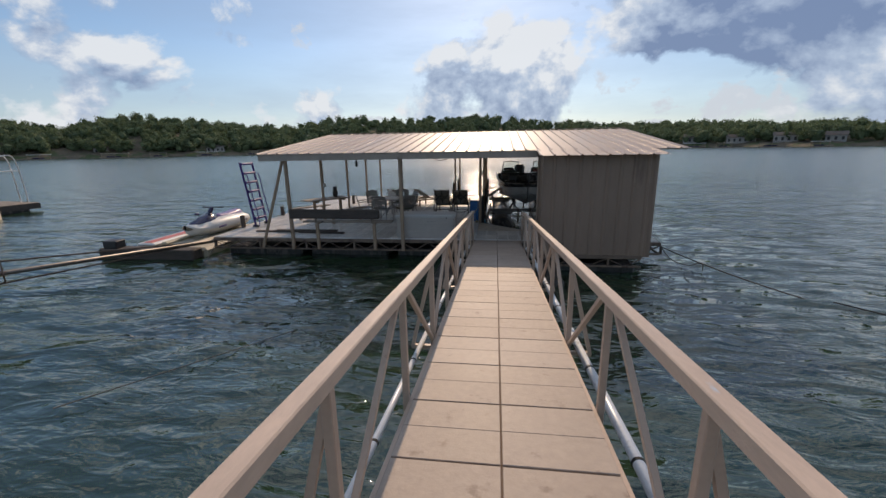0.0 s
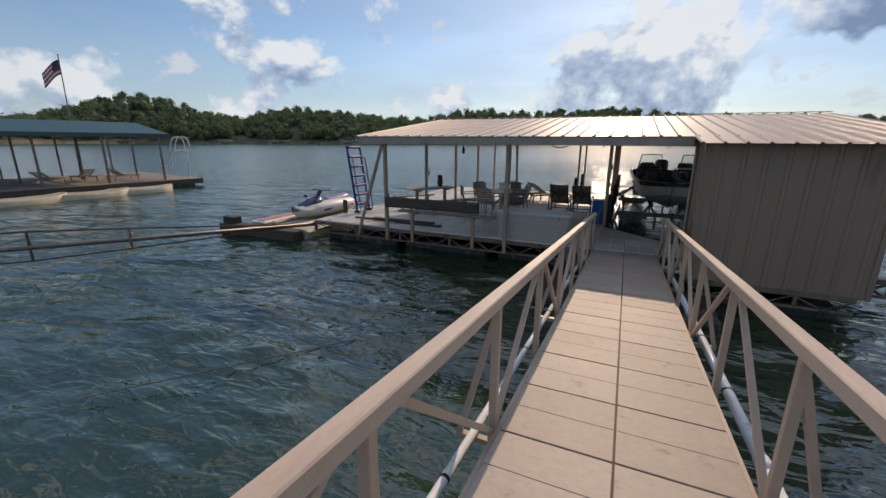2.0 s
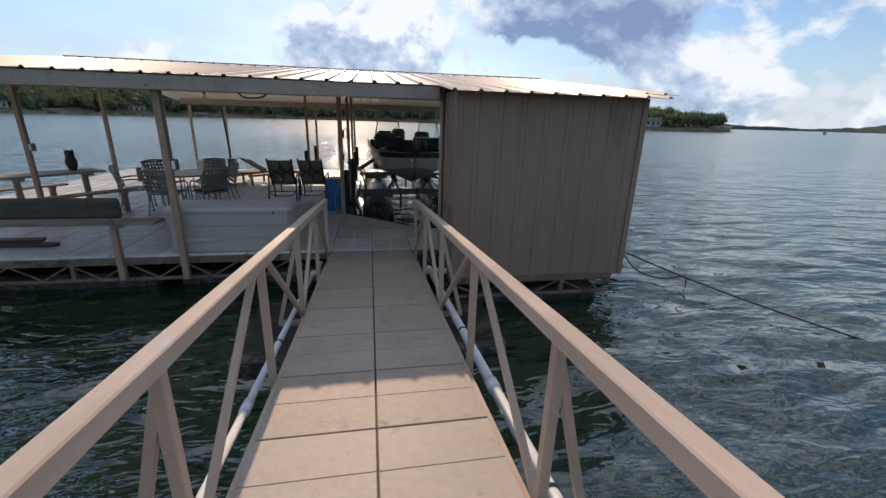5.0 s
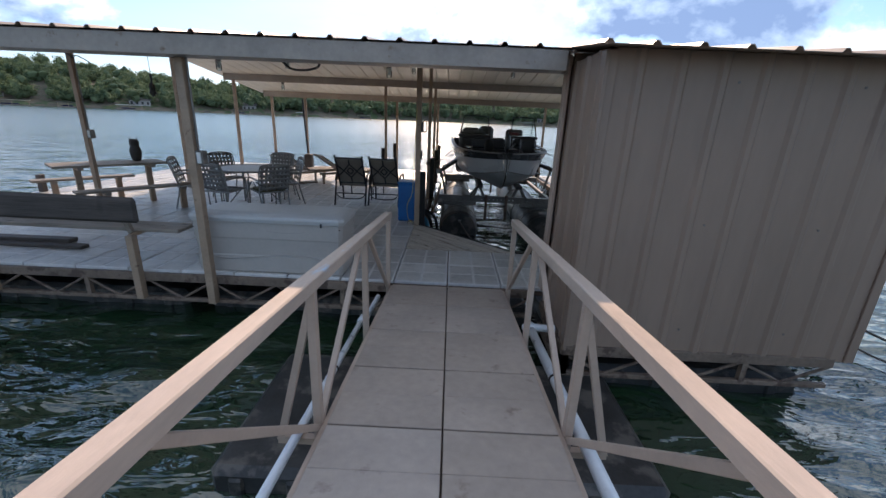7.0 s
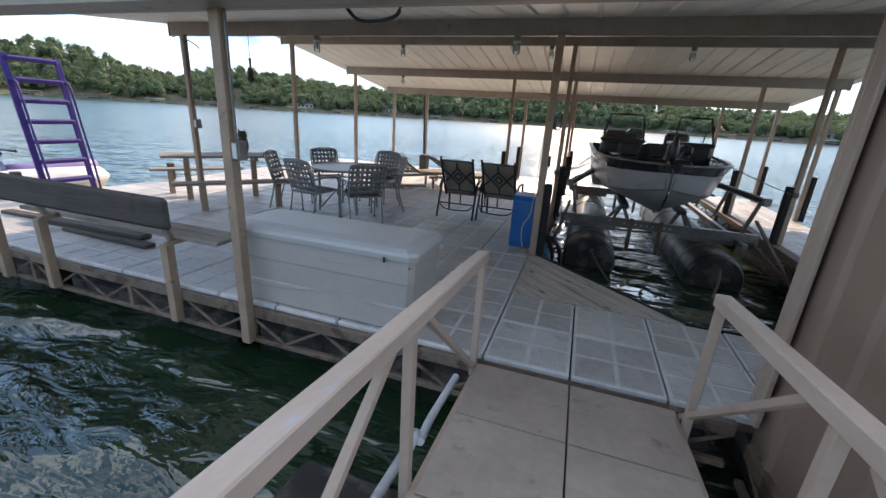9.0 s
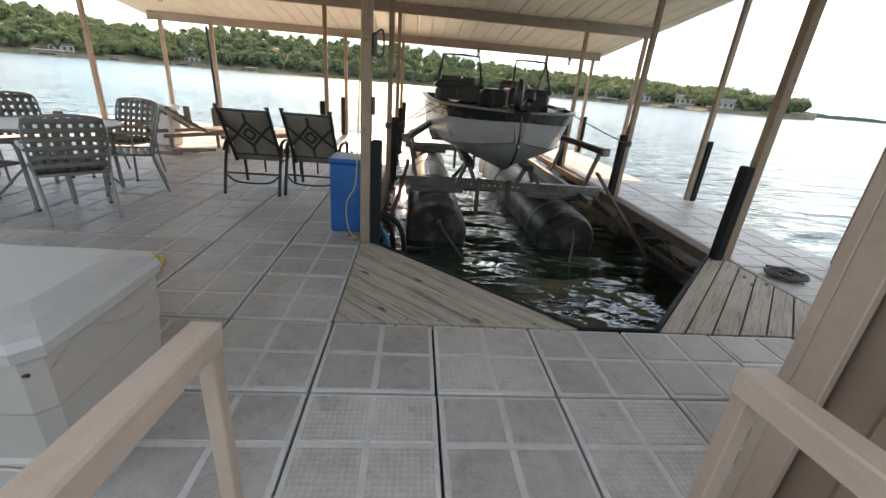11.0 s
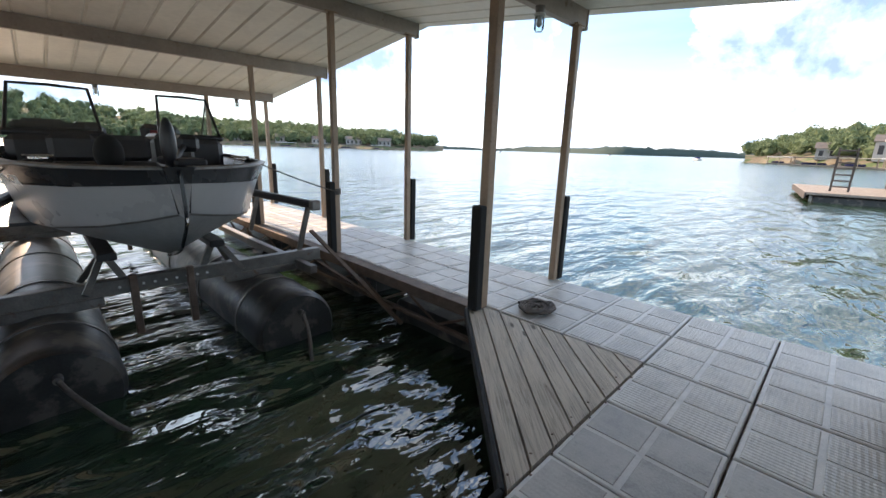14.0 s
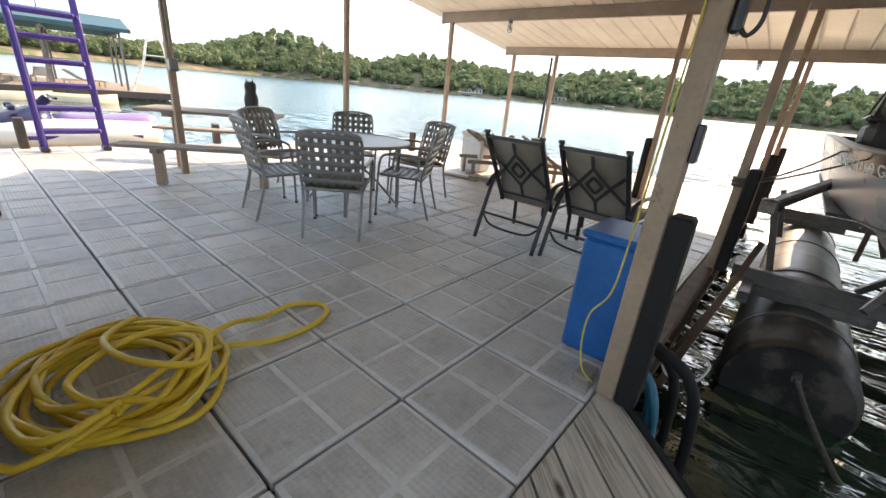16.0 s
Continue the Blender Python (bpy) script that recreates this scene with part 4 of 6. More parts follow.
def plank_deck(name, corners, first, second, width, label):
    """A triangle of planks laid parallel to the edge first-second, on a dark underlay."""
    poly = [Vector(c) for c in corners]
    d = (Vector(second) - Vector(first)).normalized()
    n = Vector((-d.y, d.x))
    base = setting(name, prism(bmesh.new(), [(p.x, p.y) for p in poly], -0.10, -0.045), M["rust"], label, category="deck")
    offs = [p.dot(n) for p in poly]
    o, hi, k = min(offs), max(offs), 0
    while o < hi - 0.01:
        s = cut(cut(poly, n, o + 0.006, 1), n, min(o + width, hi) - 0.006, -1)
        if len(s) >= 3:
            mid = sum(s, Vector((0, 0))) / len(s)
            loc = [((q - mid).dot(d), (q - mid).dot(n)) for q in s]
            ob = mesh_ob("plank", prism(bmesh.new(), loc, -0.045, 0.0 - 0.002 * (k % 2)), M["plank"], base)
            ob.matrix_basis = Matrix.Translation((mid.x, mid.y, 0.0)) @ Matrix.Rotation(math.atan2(d.y, d.x), 4, "Z")
            for q in (0.06, -0.06):
                u = min(v[0] for v in loc) + 0.08
                sc = mesh_ob("screw", rodm((u, q * width * 6, -0.002), (u, q * width * 6, 0.002), 0.006, seg=6), M["rust"], ob)
        o += width
        k += 1
    return base


plank_deck("floor_3", [(-P + 0.005, 2 * P + 0.005), (0.95, 2 * P + 0.005), (slip_left + 0.0, 2.56), (-P + 0.005, 2.56)], (0.95, 2 * P), (slip_left, 2.56), 0.14, "triangle of weathered planks beside the slip")
plank_deck("floor_4", [(1.50, 2 * P + 0.005), (5 * P - 0.01, 2 * P + 0.005), (slip_right + 0.10, 2.66), (slip_right - 0.02, 2.66)], (1.50, 2 * P), (slip_right - 0.02, 2.66), 0.14, "triangle of weathered planks at the slip corner")
for a, b in (((slip_left + 0.02, 2.575), (0.965, 2 * P + 0.02)), ((0.965, 2 * P + 0.02), (1.485, 2 * P + 0.02)), ((1.485, 2 * P + 0.02), (slip_right - 0.04, 2.665))):
    setting("trim", barm((*a, -0.035), (*b, -0.035), 0.03, 0.085, bevel=0.006), M["black"], "black rubber slip edging", category="edge")

# ---- boat on its lift ----
def skin(bm, rings, closed=False, smooth=True, mats=None):
    """Joins rings of points into a surface. mats: a material index for each strip."""
    vs = [[bm.verts.new(p) for p in r] for r in rings]
    for a, b in zip(vs, vs[1:]):
        n = len(a)
        for k in range(n if closed else n - 1):
            f = bm.faces.new((a[k], a[(k + 1) % n], b[(k + 1) % n], b[k]))
            f.smooth = smooth
            if mats:
                f.material_index = mats[k]
    return vs


def fishing_boat():
    cx = 1.10
    e = placed("fishing_boat", (cx, 6.5, 0.30), label="black and silver aluminium fishing boat raised on a lift", category="boat")
    # stations from bow to stern: y, half beam at gunwale, half beam at chine, keel z, chine z, gunwale z
    st = [(4.08, 0.10, 0.03, 0.78, 0.80, 1.15), (4.18, 0.40, 0.22, 0.62, 0.76, 1.15), (4.40, 0.70, 0.47, 0.46, 0.71, 1.155), (4.85, 0.95, 0.73, 0.34, 0.66, 1.16), (5.5, 1.06, 0.85, 0.28, 0.62, 1.17),
          (6.3, 1.10, 0.91, 0.27, 0.58, 1.19), (7.5, 1.13, 0.95, 0.27, 0.56, 1.21), (9.7, 1.12, 0.96, 0.28, 0.55, 1.21)]
    lower, upper, band = [], [], []
    for y, hg, hc, zk, zc, zg in st:
        hm, zm = hc + (hg - hc) * 0.62, zc + (zg - zc) * 0.70
        lower.append([(cx + s * hc * u, y, zk + (zc - zk) * u ** 1.05) for s, u in ((-1, 1), (-1, 0.5), (1, 0), (1, 0.5), (1, 1))])
        for side, out in ((-1, upper), (1, band)):
            out.append([(cx + side * hc, y, zc), (cx + side * (hc + 0.015), y, zc + 0.015), (cx + side * hm, y, zm), (cx + side * hg, y, zg), (cx + side * (hg + 0.02), y, zg + 0.02), (cx + side * (hg - 0.06), y, zg + 0.03)])
    bm = bmesh.new()
    skin(bm, lower)
    hull = part("hull_bottom", bm, M["hullgrey"], e, "dull grey V-shaped hull bottom")
    for rings in (upper, band):
        bm = bmesh.new()
        skin(bm, rings, mats=[2, 0, 1, 2, 2])
        part("hull_side", bm, [M["hull"], M["hullblack"], M["galv"]], e, "silver and black hull side with a bright chine strip")
    bm = bmesh.new()
    y, hg, hc, zk, zc, zg = st[0]
    hm, zm = hc + (hg - hc) * 0.62, zc + (zg - zc) * 0.70
    for pts, mi in (([(cx - hc, y, zc), (cx, y - 0.05, zk), (cx + hc, y, zc), (cx + hm, y, zm), (cx - hm, y, zm)], 0), ([(cx - hm, y, zm), (cx + hm, y, zm), (cx + hg, y, zg + 0.02), (cx - hg, y, zg + 0.02)], 1)):
        bm.faces.new([bm.verts.new(p) for p in pts]).material_index = mi
    part("bow_plate", bm, [M["hull"], M["hullblack"]], e)
    part("stem_strip", tube(bmesh.new(), spline([(cx, 4.06, 1.15), (cx, 4.03, 0.79), (cx, 4.17, 0.61), (cx, 4.39, 0.45), (cx, 4.84, 0.33)], 5), 0.014, 6), M["hullblack"], e)
    bm = bmesh.new()
    y, hg, hc, zk, zc, zg = st[-1]
    bm.faces.new([bm.verts.new(p) for p in ((cx - hg, y, zg), (cx - hc, y, zc), (cx, y, zk), (cx + hc, y, zc), (cx + hg, y, zg))])
    part("transom", bm, M["hullblack"], e)
    # deck inside
    bm = bmesh.new()
    skin(bm, [[(cx - hg + 0.07, yy, 1.02), (cx + hg - 0.07, yy, 1.02)] for yy, hg, *_ in st[1:5]], smooth=False)
    part("bow_deck", bm, M["seat"], e, "charcoal carpeted bow deck")
    part("cockpit_floor", boxm((cx - 1.0, 5.5, 0.60), (cx + 1.0, 9.65, 0.63)), M["seat"], e)
    # consoles, left and right, with raked screens
    for s, x0, x1 in ((-1, 0.16, 0.92), (1, 1.40, 2.08)):
        con = part("console", boxm((x0, 6.15, 0.63), (x1, 6.85, 1.40), 0.07), M["seat"], e, "black moulded console")
        part("dash_top", boxm((x0 - 0.03, 6.2, 1.37), (x1 + 0.03, 6.75, 1.44), 0.03), M["dark"], con)
        a, b = Vector((x0 + 0.02, 6.22, 1.42)), Vector((x1 - 0.02, 6.22, 1.42))
        c, d = Vector((x1 - 0.05, 6.55, 1.88)), Vector((x0 + 0.10, 6.55, 1.88))
        bm = bmesh.new()
        bm.faces.new([bm.verts.new(p) for p in (a, b, c, d)])
        ws = part("windscreen", bm, M["glass"], e, "clear raked windscreen in a black frame")
        thick(ws, 0.006)
        ws.visible_shadow = False
        fr = part("screen_frame", tube(bmesh.new(), [a, d, d.lerp(c, 0.5) + Vector((0, 0, 0.01)), c, b], 0.016, 8), M["dark"], e)
        for p, q in ((a, a + Vector((0.0, 0.55, 0.02))), (d, a + Vector((0, 0.75, 0.02)))) if s < 0 else ((b, b + Vector((0, 0.55, 0.02))), (c, b + Vector((0, 0.75, 0.02)))):
            part("side_brace", rodm(p, q, 0.011, seg=8), M["dark"], fr)
    part("steering_wheel", tube(bmesh.new(), [(1.74 + 0.17 * math.cos(t * math.tau / 18), 6.95 + 0.05 * math.sin(t * math.tau / 18), 1.25 + 0.16 * math.sin(t * math.tau / 18)) for t in range(18)], 0.013, 6, True), M["dark"], e)
    for x in (0.50, 1.72):
        seat = part("seat", boxm((x - 0.25, 7.2, 0.98), (x + 0.25, 7.7, 1.12), 0.05), M["seat"], e, "charcoal vinyl seat with a red panel")
        part("backrest", boxm((x - 0.24, 7.62, 1.10), (x + 0.24, 7.76, 1.58), 0.06), M["seat"], seat)
        part("red_panel", boxm((x - 0.14, 7.605, 1.18), (x + 0.14, 7.622, 1.5), 0.006), M["red"], seat)
        part("pedestal", rodm((x, 7.45, 0.63), (x, 7.45, 0.98), 0.045, seg=10), M["galv"], seat)
    for x, h in ((1.05, 1.34), (1.45, 1.36), (0.62, 1.34)):
        bow_seat = part("bow_seat", boxm((x - 0.19, 5.35, 1.05), (x + 0.19, 5.75, 1.15), 0.04), M["seat"], e)
        part("backrest", boxm((x - 0.18, 5.68, 1.14), (x + 0.18, 5.78, h + 0.06), 0.045), M["seat"], bow_seat)
    part("folded_cover", boxm((0.2, 6.55, 1.41), (0.85, 6.85, 1.52), 0.05), M["seat"], e, "folded black boat cover")
    # bow trolling motor, upright in its bracket
    tm = part("trolling_motor", rodm((1.16, 4.56, 1.16), (1.40, 5.1, 1.33), 0.022, seg=10), M["dark"], e, "black bow trolling motor stowed on the deck")
    part("motor_head", boxm((1.33, 5.04, 1.26), (1.52, 5.30, 1.42), 0.04), M["dark"], tm)
    part("mount", boxm((1.16, 4.42, 1.15), (1.40, 5.15, 1.22), 0.02), M["dark"], tm)
    bm = bmesh.new()
    bmesh.ops.create_uvsphere(bm, u_segments=14, v_segments=10, radius=0.07, matrix=Matrix.Translation((1.15, 4.55, 1.34)) @ Matrix.Diagonal((0.85, 1.0, 3.0, 1)))
    part("lower_unit", bm, M["dark"], tm, smooth=True)
    bm = bmesh.new()
    bmesh.ops.create_uvsphere(bm, u_segments=14, v_segments=10, radius=0.12, matrix=Matrix.Translation((0.80, 5.0, 1.24)) @ Matrix.Diagonal((0.9, 0.9, 1.35, 1)))
    part("fender", bm, M["black"], e, "round black rubber fender", smooth=True)
    for x in (0.36, 1.86):
        cl = part("cleat", boxm((x - 0.06, 4.98, 1.19), (x + 0.06, 5.02, 1.215), 0.006), M["chrome"], e)
        part("horn", rodm((x - 0.09, 5.0, 1.22), (x + 0.09, 5.0, 1.22), 0.010, seg=8), M["chrome"], cl)
    part("bow_eye", tube(bmesh.new(), [(cx, 4.04 + 0.035 * math.cos(t * 0.7), 0.76 + 0.035 * math.sin(t * 0.7)) for t in range(9)], 0.008, 6, True), M["chrome"], e)
    ob = part("outboard_cowl", boxm((cx - 0.24, 9.72, 1.05), (cx + 0.24, 10.3, 1.62), 0.10), M["dark"], e, "black outboard motor cowl")
    part("outboard_leg", boxm((cx - 0.07, 9.85, 0.1), (cx + 0.07, 10.1, 1.06), 0.03), M["dark"], ob)
    # registration characters on the bow's left side
    txt = bpy.data.curves.new("registration", "FONT")
    txt.body, txt.size, txt.extrude, txt.align_x = "MO 2269 GR", 0.115, 0.002, "CENTER"
    me_ob = new("registration", txt)
    me = bpy.data.meshes.new_from_object(me_ob.evaluated_get(bpy.context.evaluated_depsgraph_get()))
    bpy.data.objects.remove(me_ob)
    me.materials.append(M["white"])
    reg = new("registration", me)
    reg.parent = e
    p0, p1 = Vector((cx - 0.70, 4.55, 1.0)), Vector((cx - 0.95, 5.25, 1.0))
    out = Vector((-(p1 - p0).y, (p1 - p0).x, 0)).normalized()
    xa = (p0 - p1).normalized()
    za = Vector((-0.55, -0.25, 0)).cross(xa)
    n = Vector((-0.88, -0.33, -0.33)).normalized()
    ya = n.cross(xa).normalized()
    reg.matrix_parent_inverse = e.matrix_basis.inverted()
    reg.matrix_basis = Matrix.Translation((cx - 0.955, 4.78, 1.03)) @ Matrix((xa, ya, xa.cross(ya))).transposed().to_4x4()
    return e


fishing_boat()


def boat_lift():
    e = placed("boat_lift", (1.1, 7.2, -0.95), label="galvanised boat lift on two long black float tanks", category="boat lift")
    for x in (0.20, 2.00):
        r = 0.41
        t = part("float_tank", tube(bmesh.new(), [(x, 4.15, -0.48), (x, 4.19, -0.48), (x, 4.25, -0.48), (x, 9.8, -0.48), (x, 9.85, -0.48)], [r * 0.90, r * 0.97, r, r, r * 0.93], 32), M["float"], e, "long black cylindrical float tank")
        for y in (4.75, 6.1, 7.6, 9.0):
            part("band", tube(bmesh.new(), [(x, y - 0.03, -0.48), (x, y + 0.03, -0.48)], r + 0.012, 32), M["galv"], t)
        part("hose_fitting", rodm((x + 0.02, 4.15, -0.28), (x + 0.02, 4.08, -0.28), 0.03, seg=12), M["galv"], t)
    for y in (5.05, 8.8):
        b = part("cross_beam", boxm((-0.36, y - 0.05, -0.02), (2.72, y + 0.05, 0.12), 0.006), M["galv"], e, "galvanised cross beam with bolt holes")
        for k in range(9):
            x = 0.72 + 0.09 * k
            part("bolt", rodm((x, y - 0.051, 0.05), (x, y - 0.058, 0.05), 0.013, seg=8), M["white"], b)
        for x in (0.20, 2.0):
            part("saddle", boxm((x - 0.40, y - 0.07, -0.10), (x + 0.40, y + 0.07, -0.01), 0.01), M["galv"], e)
        for x in (0.82, 1.28):
            part("drop_leg", boxm((x - 0.03, y - 0.12, -0.42), (x + 0.03, y - 0.06, 0.16), 0.006), M["rust"], e)
    for x in (-0.22, 2.42):
        part("side_rail", boxm((x - 0.04, 4.6, -0.06), (x + 0.04, 9.6, 0.03), 0.006), M["galv"], e)
    # bunks under the hull on braced legs
    for x in (0.66, 1.54):
        bunk = part("bunk", barm((x, 4.9, 0.36), (x, 9.3, 0.42), 0.14, 0.07, bevel=0.01), M["seat"], e, "carpeted bunk board")
        for y in (5.1, 6.9, 8.8):
            part("bunk_leg", barm((x, y, 0.34), (x + (0.12 if x < 1.1 else -0.12), y, 0.08), 0.06, 0.05, (0, 1, 0)), M["galv"], bunk)
    for x, s in ((0.62, -1), (1.58, 1)):
        for dy in (-0.25, 0.25):
            part("strut", barm((x, 5.05 + dy * 0.2, 0.34), (x + s * 0.15, 5.05 + dy, 0.08), 0.05, 0.04, (0, 1, 0)), M["galv"], e)
    # side guide rails on angled arms
    for x, s in ((-0.28, -1), (2.66, 1)):
        g = part("guide_rail", barm((x, 5.0, 0.66), (x - s * 0.42, 6.9, 0.74), 0.10, 0.09, bevel=0.02), M["seat"], e, "dark padded guide rail")
        part("guide_end", boxm((x - 0.06, 4.93, 0.60), (x + 0.06, 5.02, 0.72), 0.015), M["galv"], g)
        for y in (5.05, 6.6):
            part("arm", barm((x - s * 0.05, y, 0.62), (x - s * 0.17, y + 0.05, 0.10), 0.05, 0.05, (0, 1, 0)), M["galv"], e)
        part("pivot_arm", barm((x - s * 0.05, 5.0, 0.35), (s * 1.66 + 1.19, 3.55, -0.45), 0.025, 0.045, (1, 0, 0)), M["rust"], e)
        part("pivot_arm", barm((x - s * 0.02, 5.3, 0.02), (s * 1.68 + 1.19, 3.75, -0.35), 0.022, 0.035, (1, 0, 0)), M["rust"], e)
    return e


boat_lift()

# lines from the boat's cleats to the posts
for a, b, sag in (((0.30, 5.0, 1.20), (-0.50, 5.06, 0.78), 0.02), ((0.16, 6.0, 1.22), (-0.49, 5.1, 0.80), 0.06), ((1.95, 5.0, 1.20), (3.0, 5.05, 0.80), 0.02)):
    e = placed("mooring_line", a, label="dark mooring line from boat cleat to post", category="rope", group="mooring lines")
    a, b = Vector(a), Vector(b)
    part("line", tube(bmesh.new(), [a.lerp(b, t / 10) - Vector((0, 0, sag * 4 * (t / 10) * (1 - t / 10))) for t in range(11)], 0.008, 6), M["rope"], e)
for x, y in ((-0.53, 5.1), (3.03, 5.1)):
    e = placed("rope_knot", (x, y, 0.75), label="rope wrapped round the slip post", category="rope", group="post ropes")
    for k in range(4):
        z = 0.765 + 0.02 * k
        part("turn", tube(bmesh.new(), [(x + 0.055 * math.cos(t * math.tau / 12), y + 0.055 * math.sin(t * math.tau / 12), z + 0.003 * t / 12) for t in range(12)], 0.010, 6, True), M["rope"], e)

# lift hoses
for pts, mat, r in (([(0.22, 4.08, -0.28), (0.32, 3.9, -0.40), (0.55, 3.6, -0.60), (0.9, 3.3, -0.72)], M["rope"], 0.018), ([(2.02, 4.08, -0.28), (1.98, 3.9, -0.42), (1.85, 3.6, -0.66), (1.7, 3.3, -0.8)], M["rope"], 0.018),
                    ([(-0.62, 2.72, 0.12), (-0.45, 2.72, 0.10), (-0.36, 2.68, -0.10), (-0.33, 2.66, -0.62)], M["tubeblue"], 0.022), ([(-0.62, 2.80, 0.20), (-0.42, 2.82, 0.20), (-0.24, 2.84, 0.0), (-0.18, 2.8, -0.62)], M["black"], 0.028),
                    ([(-0.62, 2.85, 0.15), (-0.45, 2.9, 0.14), (-0.34, 2.95, -0.05), (-0.30, 2.95, -0.62)], M["black"], 0.026), ([(-0.62, 2.76, 0.10), (-0.46, 2.78, 0.06), (-0.40, 2.76, -0.15), (-0.38, 2.7, -0.62)], M["tubeblue"], 0.018)):
    e = placed("air_hose", pts[0], label="lift air hose hanging into the water", category="hose", group="lift hoses")
    part("hose", tube(bmesh.new(), spline(pts, 8), r, 10), mat, e)
e = placed("wire_loop", (-0.35, 3.35, -0.1), label="pale wire loop hanging at the slip edge", category="wire")
part("wire", tube(bmesh.new(), spline([(-0.5, 3.3, -0.02), (-0.42, 3.25, -0.16), (-0.28, 3.32, -0.17), (-0.24, 3.42, -0.08), (-0.36, 3.45, -0.04)], 6), 0.007, 6), M["pvc"], e)

# ---- blue control box, wood block and cord ----
e = placed("lift_control_box", (-0.78, 3.0, 0.0), label="tall blue plastic lift blower box on the deck", category="box")
part("body", boxm((-0.925, 2.80, 0.0), (-0.635, 3.16, 0.655), 0.015), M["blue"], e)
part("lid", boxm((-0.94, 2.785, 0.655), (-0.62, 3.175, 0.70), 0.015), M["blue"], e, "faded blue lid")
part("latch", boxm((-0.622, 2.95, 0.60), (-0.605, 3.02, 0.67), 0.004), M["dark"], e)
e = placed("wood_block", (-0.70, 2.60, 0.0), label="small weathered wood block beside the post", category="block")
part("block", boxm((-0.73, 2.53, 0.0), (-0.65, 2.66, 0.06), 0.006), M["greywood"], e)
e = placed("power_cord", (-0.64, 2.70, 0.05), label="thin yellow power cord down the post", category="cord")
part("cord", tube(bmesh.new(), spline([(-0.60, 2.53, 1.9), (-0.625, 2.53, 1.2), (-0.64, 2.53, 0.75), (-0.66, 2.535, 0.52), (-0.73, 2.55, 0.38), (-0.735, 2.55, 0.22), (-0.70, 2.54, 0.09), (-0.635, 2.53, 0.05)], 6), 0.0045, 6), M["wirey"], e)
e = placed("hook_reel", (-0.52, 2.56, 1.5), label="black wall bracket and cord on the post", category="bracket")
part("bracket", boxm((-0.526, 2.54, 1.55), (-0.49, 2.62, 1.72), 0.012), M["dark"], e)
part("loop", tube(bmesh.new(), spline([(-0.50, 2.58, 1.72), (-0.45, 2.58, 1.74), (-0.44, 2.58, 1.60), (-0.47, 2.58, 1.55), (-0.50, 2.58, 1.58)], 5), 0.008, 6), M["dark"], e)
part("switch", boxm((-0.526, 2.545, 1.12), (-0.50, 2.60, 1.26), 0.006), M["dark"], e)

# ---- deck storage box ----
def deck_box():
    x0, x1, y0, y1 = -2.87, -1.19, 0.03, 0.63
    e = placed("storage_box", ((x0 + x1) / 2, (y0 + y1) / 2, 0), label="large light grey resin deck storage box", category="storage box")
    bm = bmesh.new()
    rings = []
    for z, o in ((0.0, 0.03), (0.02, 0.012), (0.20, 0.012), (0.215, 0.02), (0.40, 0.006), (0.415, 0.0), (0.60, -0.004), (0.61, 0.01)):
        c = 0.04
        rings.append([(x0 + o + c, y0 + o, z), (x1 - o - c, y0 + o, z), (x1 - o, y0 + o + c, z), (x1 - o, y1 - o - c, z), (x1 - o - c, y1 - o, z), (x0 + o + c, y1 - o, z), (x0 + o, y1 - o - c, z), (x0 + o, y0 + o + c, z)])
    skin(bm, rings, True, False)
    part("body", bm, M["resin"], e)
    bm = bmesh.new()
    rings = []
    for z, o in ((0.60, -0.02), (0.64, -0.028), (0.665, -0.02), (0.685, 0.02), (0.70, 0.10)):
        c = 0.05
        rings.append([(x0 + o + c, y0 + o, z), (x1 - o - c, y0 + o, z), (x1 - o, y0 + o + c, z), (x1 - o, y1 - o - c, z), (x1 - o - c, y1 - o, z), (x0 + o + c, y1 - o, z), (x0 + o, y1 - o - c, z), (x0 + o, y0 + o + c, z)])
    vs = skin(bm, rings, True, False)
    bm.faces.new(vs[-1])
    part("lid", bm, M["lid"], e, "slightly domed pale lid")
    n = 24
    for z0, amp in ((0.52, 0.03), (0.20, -0.03)):
        pts = [(x0 + 0.02 + (x1 - x0 - 0.04) * k / n, y0 + 0.004, z0 + amp * math.sin(k / n * math.tau * 1.2)) for k in range(n + 1)]
        part("moulded_groove", tube(bmesh.new(), pts, 0.006, 6), M["seat"] if z0 > 0.4 else M["resin"], e)
    pts = [(x1 + 0.001, y0 + 0.05 + 0.5 * k / 12, 0.54 + 0.04 * math.sin(k / 12 * math.tau)) for k in range(13)]
    part("moulded_groove", tube(bmesh.new(), pts, 0.006, 6), M["resin"], e)
    part("latch", boxm((-1.42, y0 - 0.034, 0.575), (-1.40, y0 - 0.02, 0.62), 0.003), M["dark"], e)
    return e


deck_box()


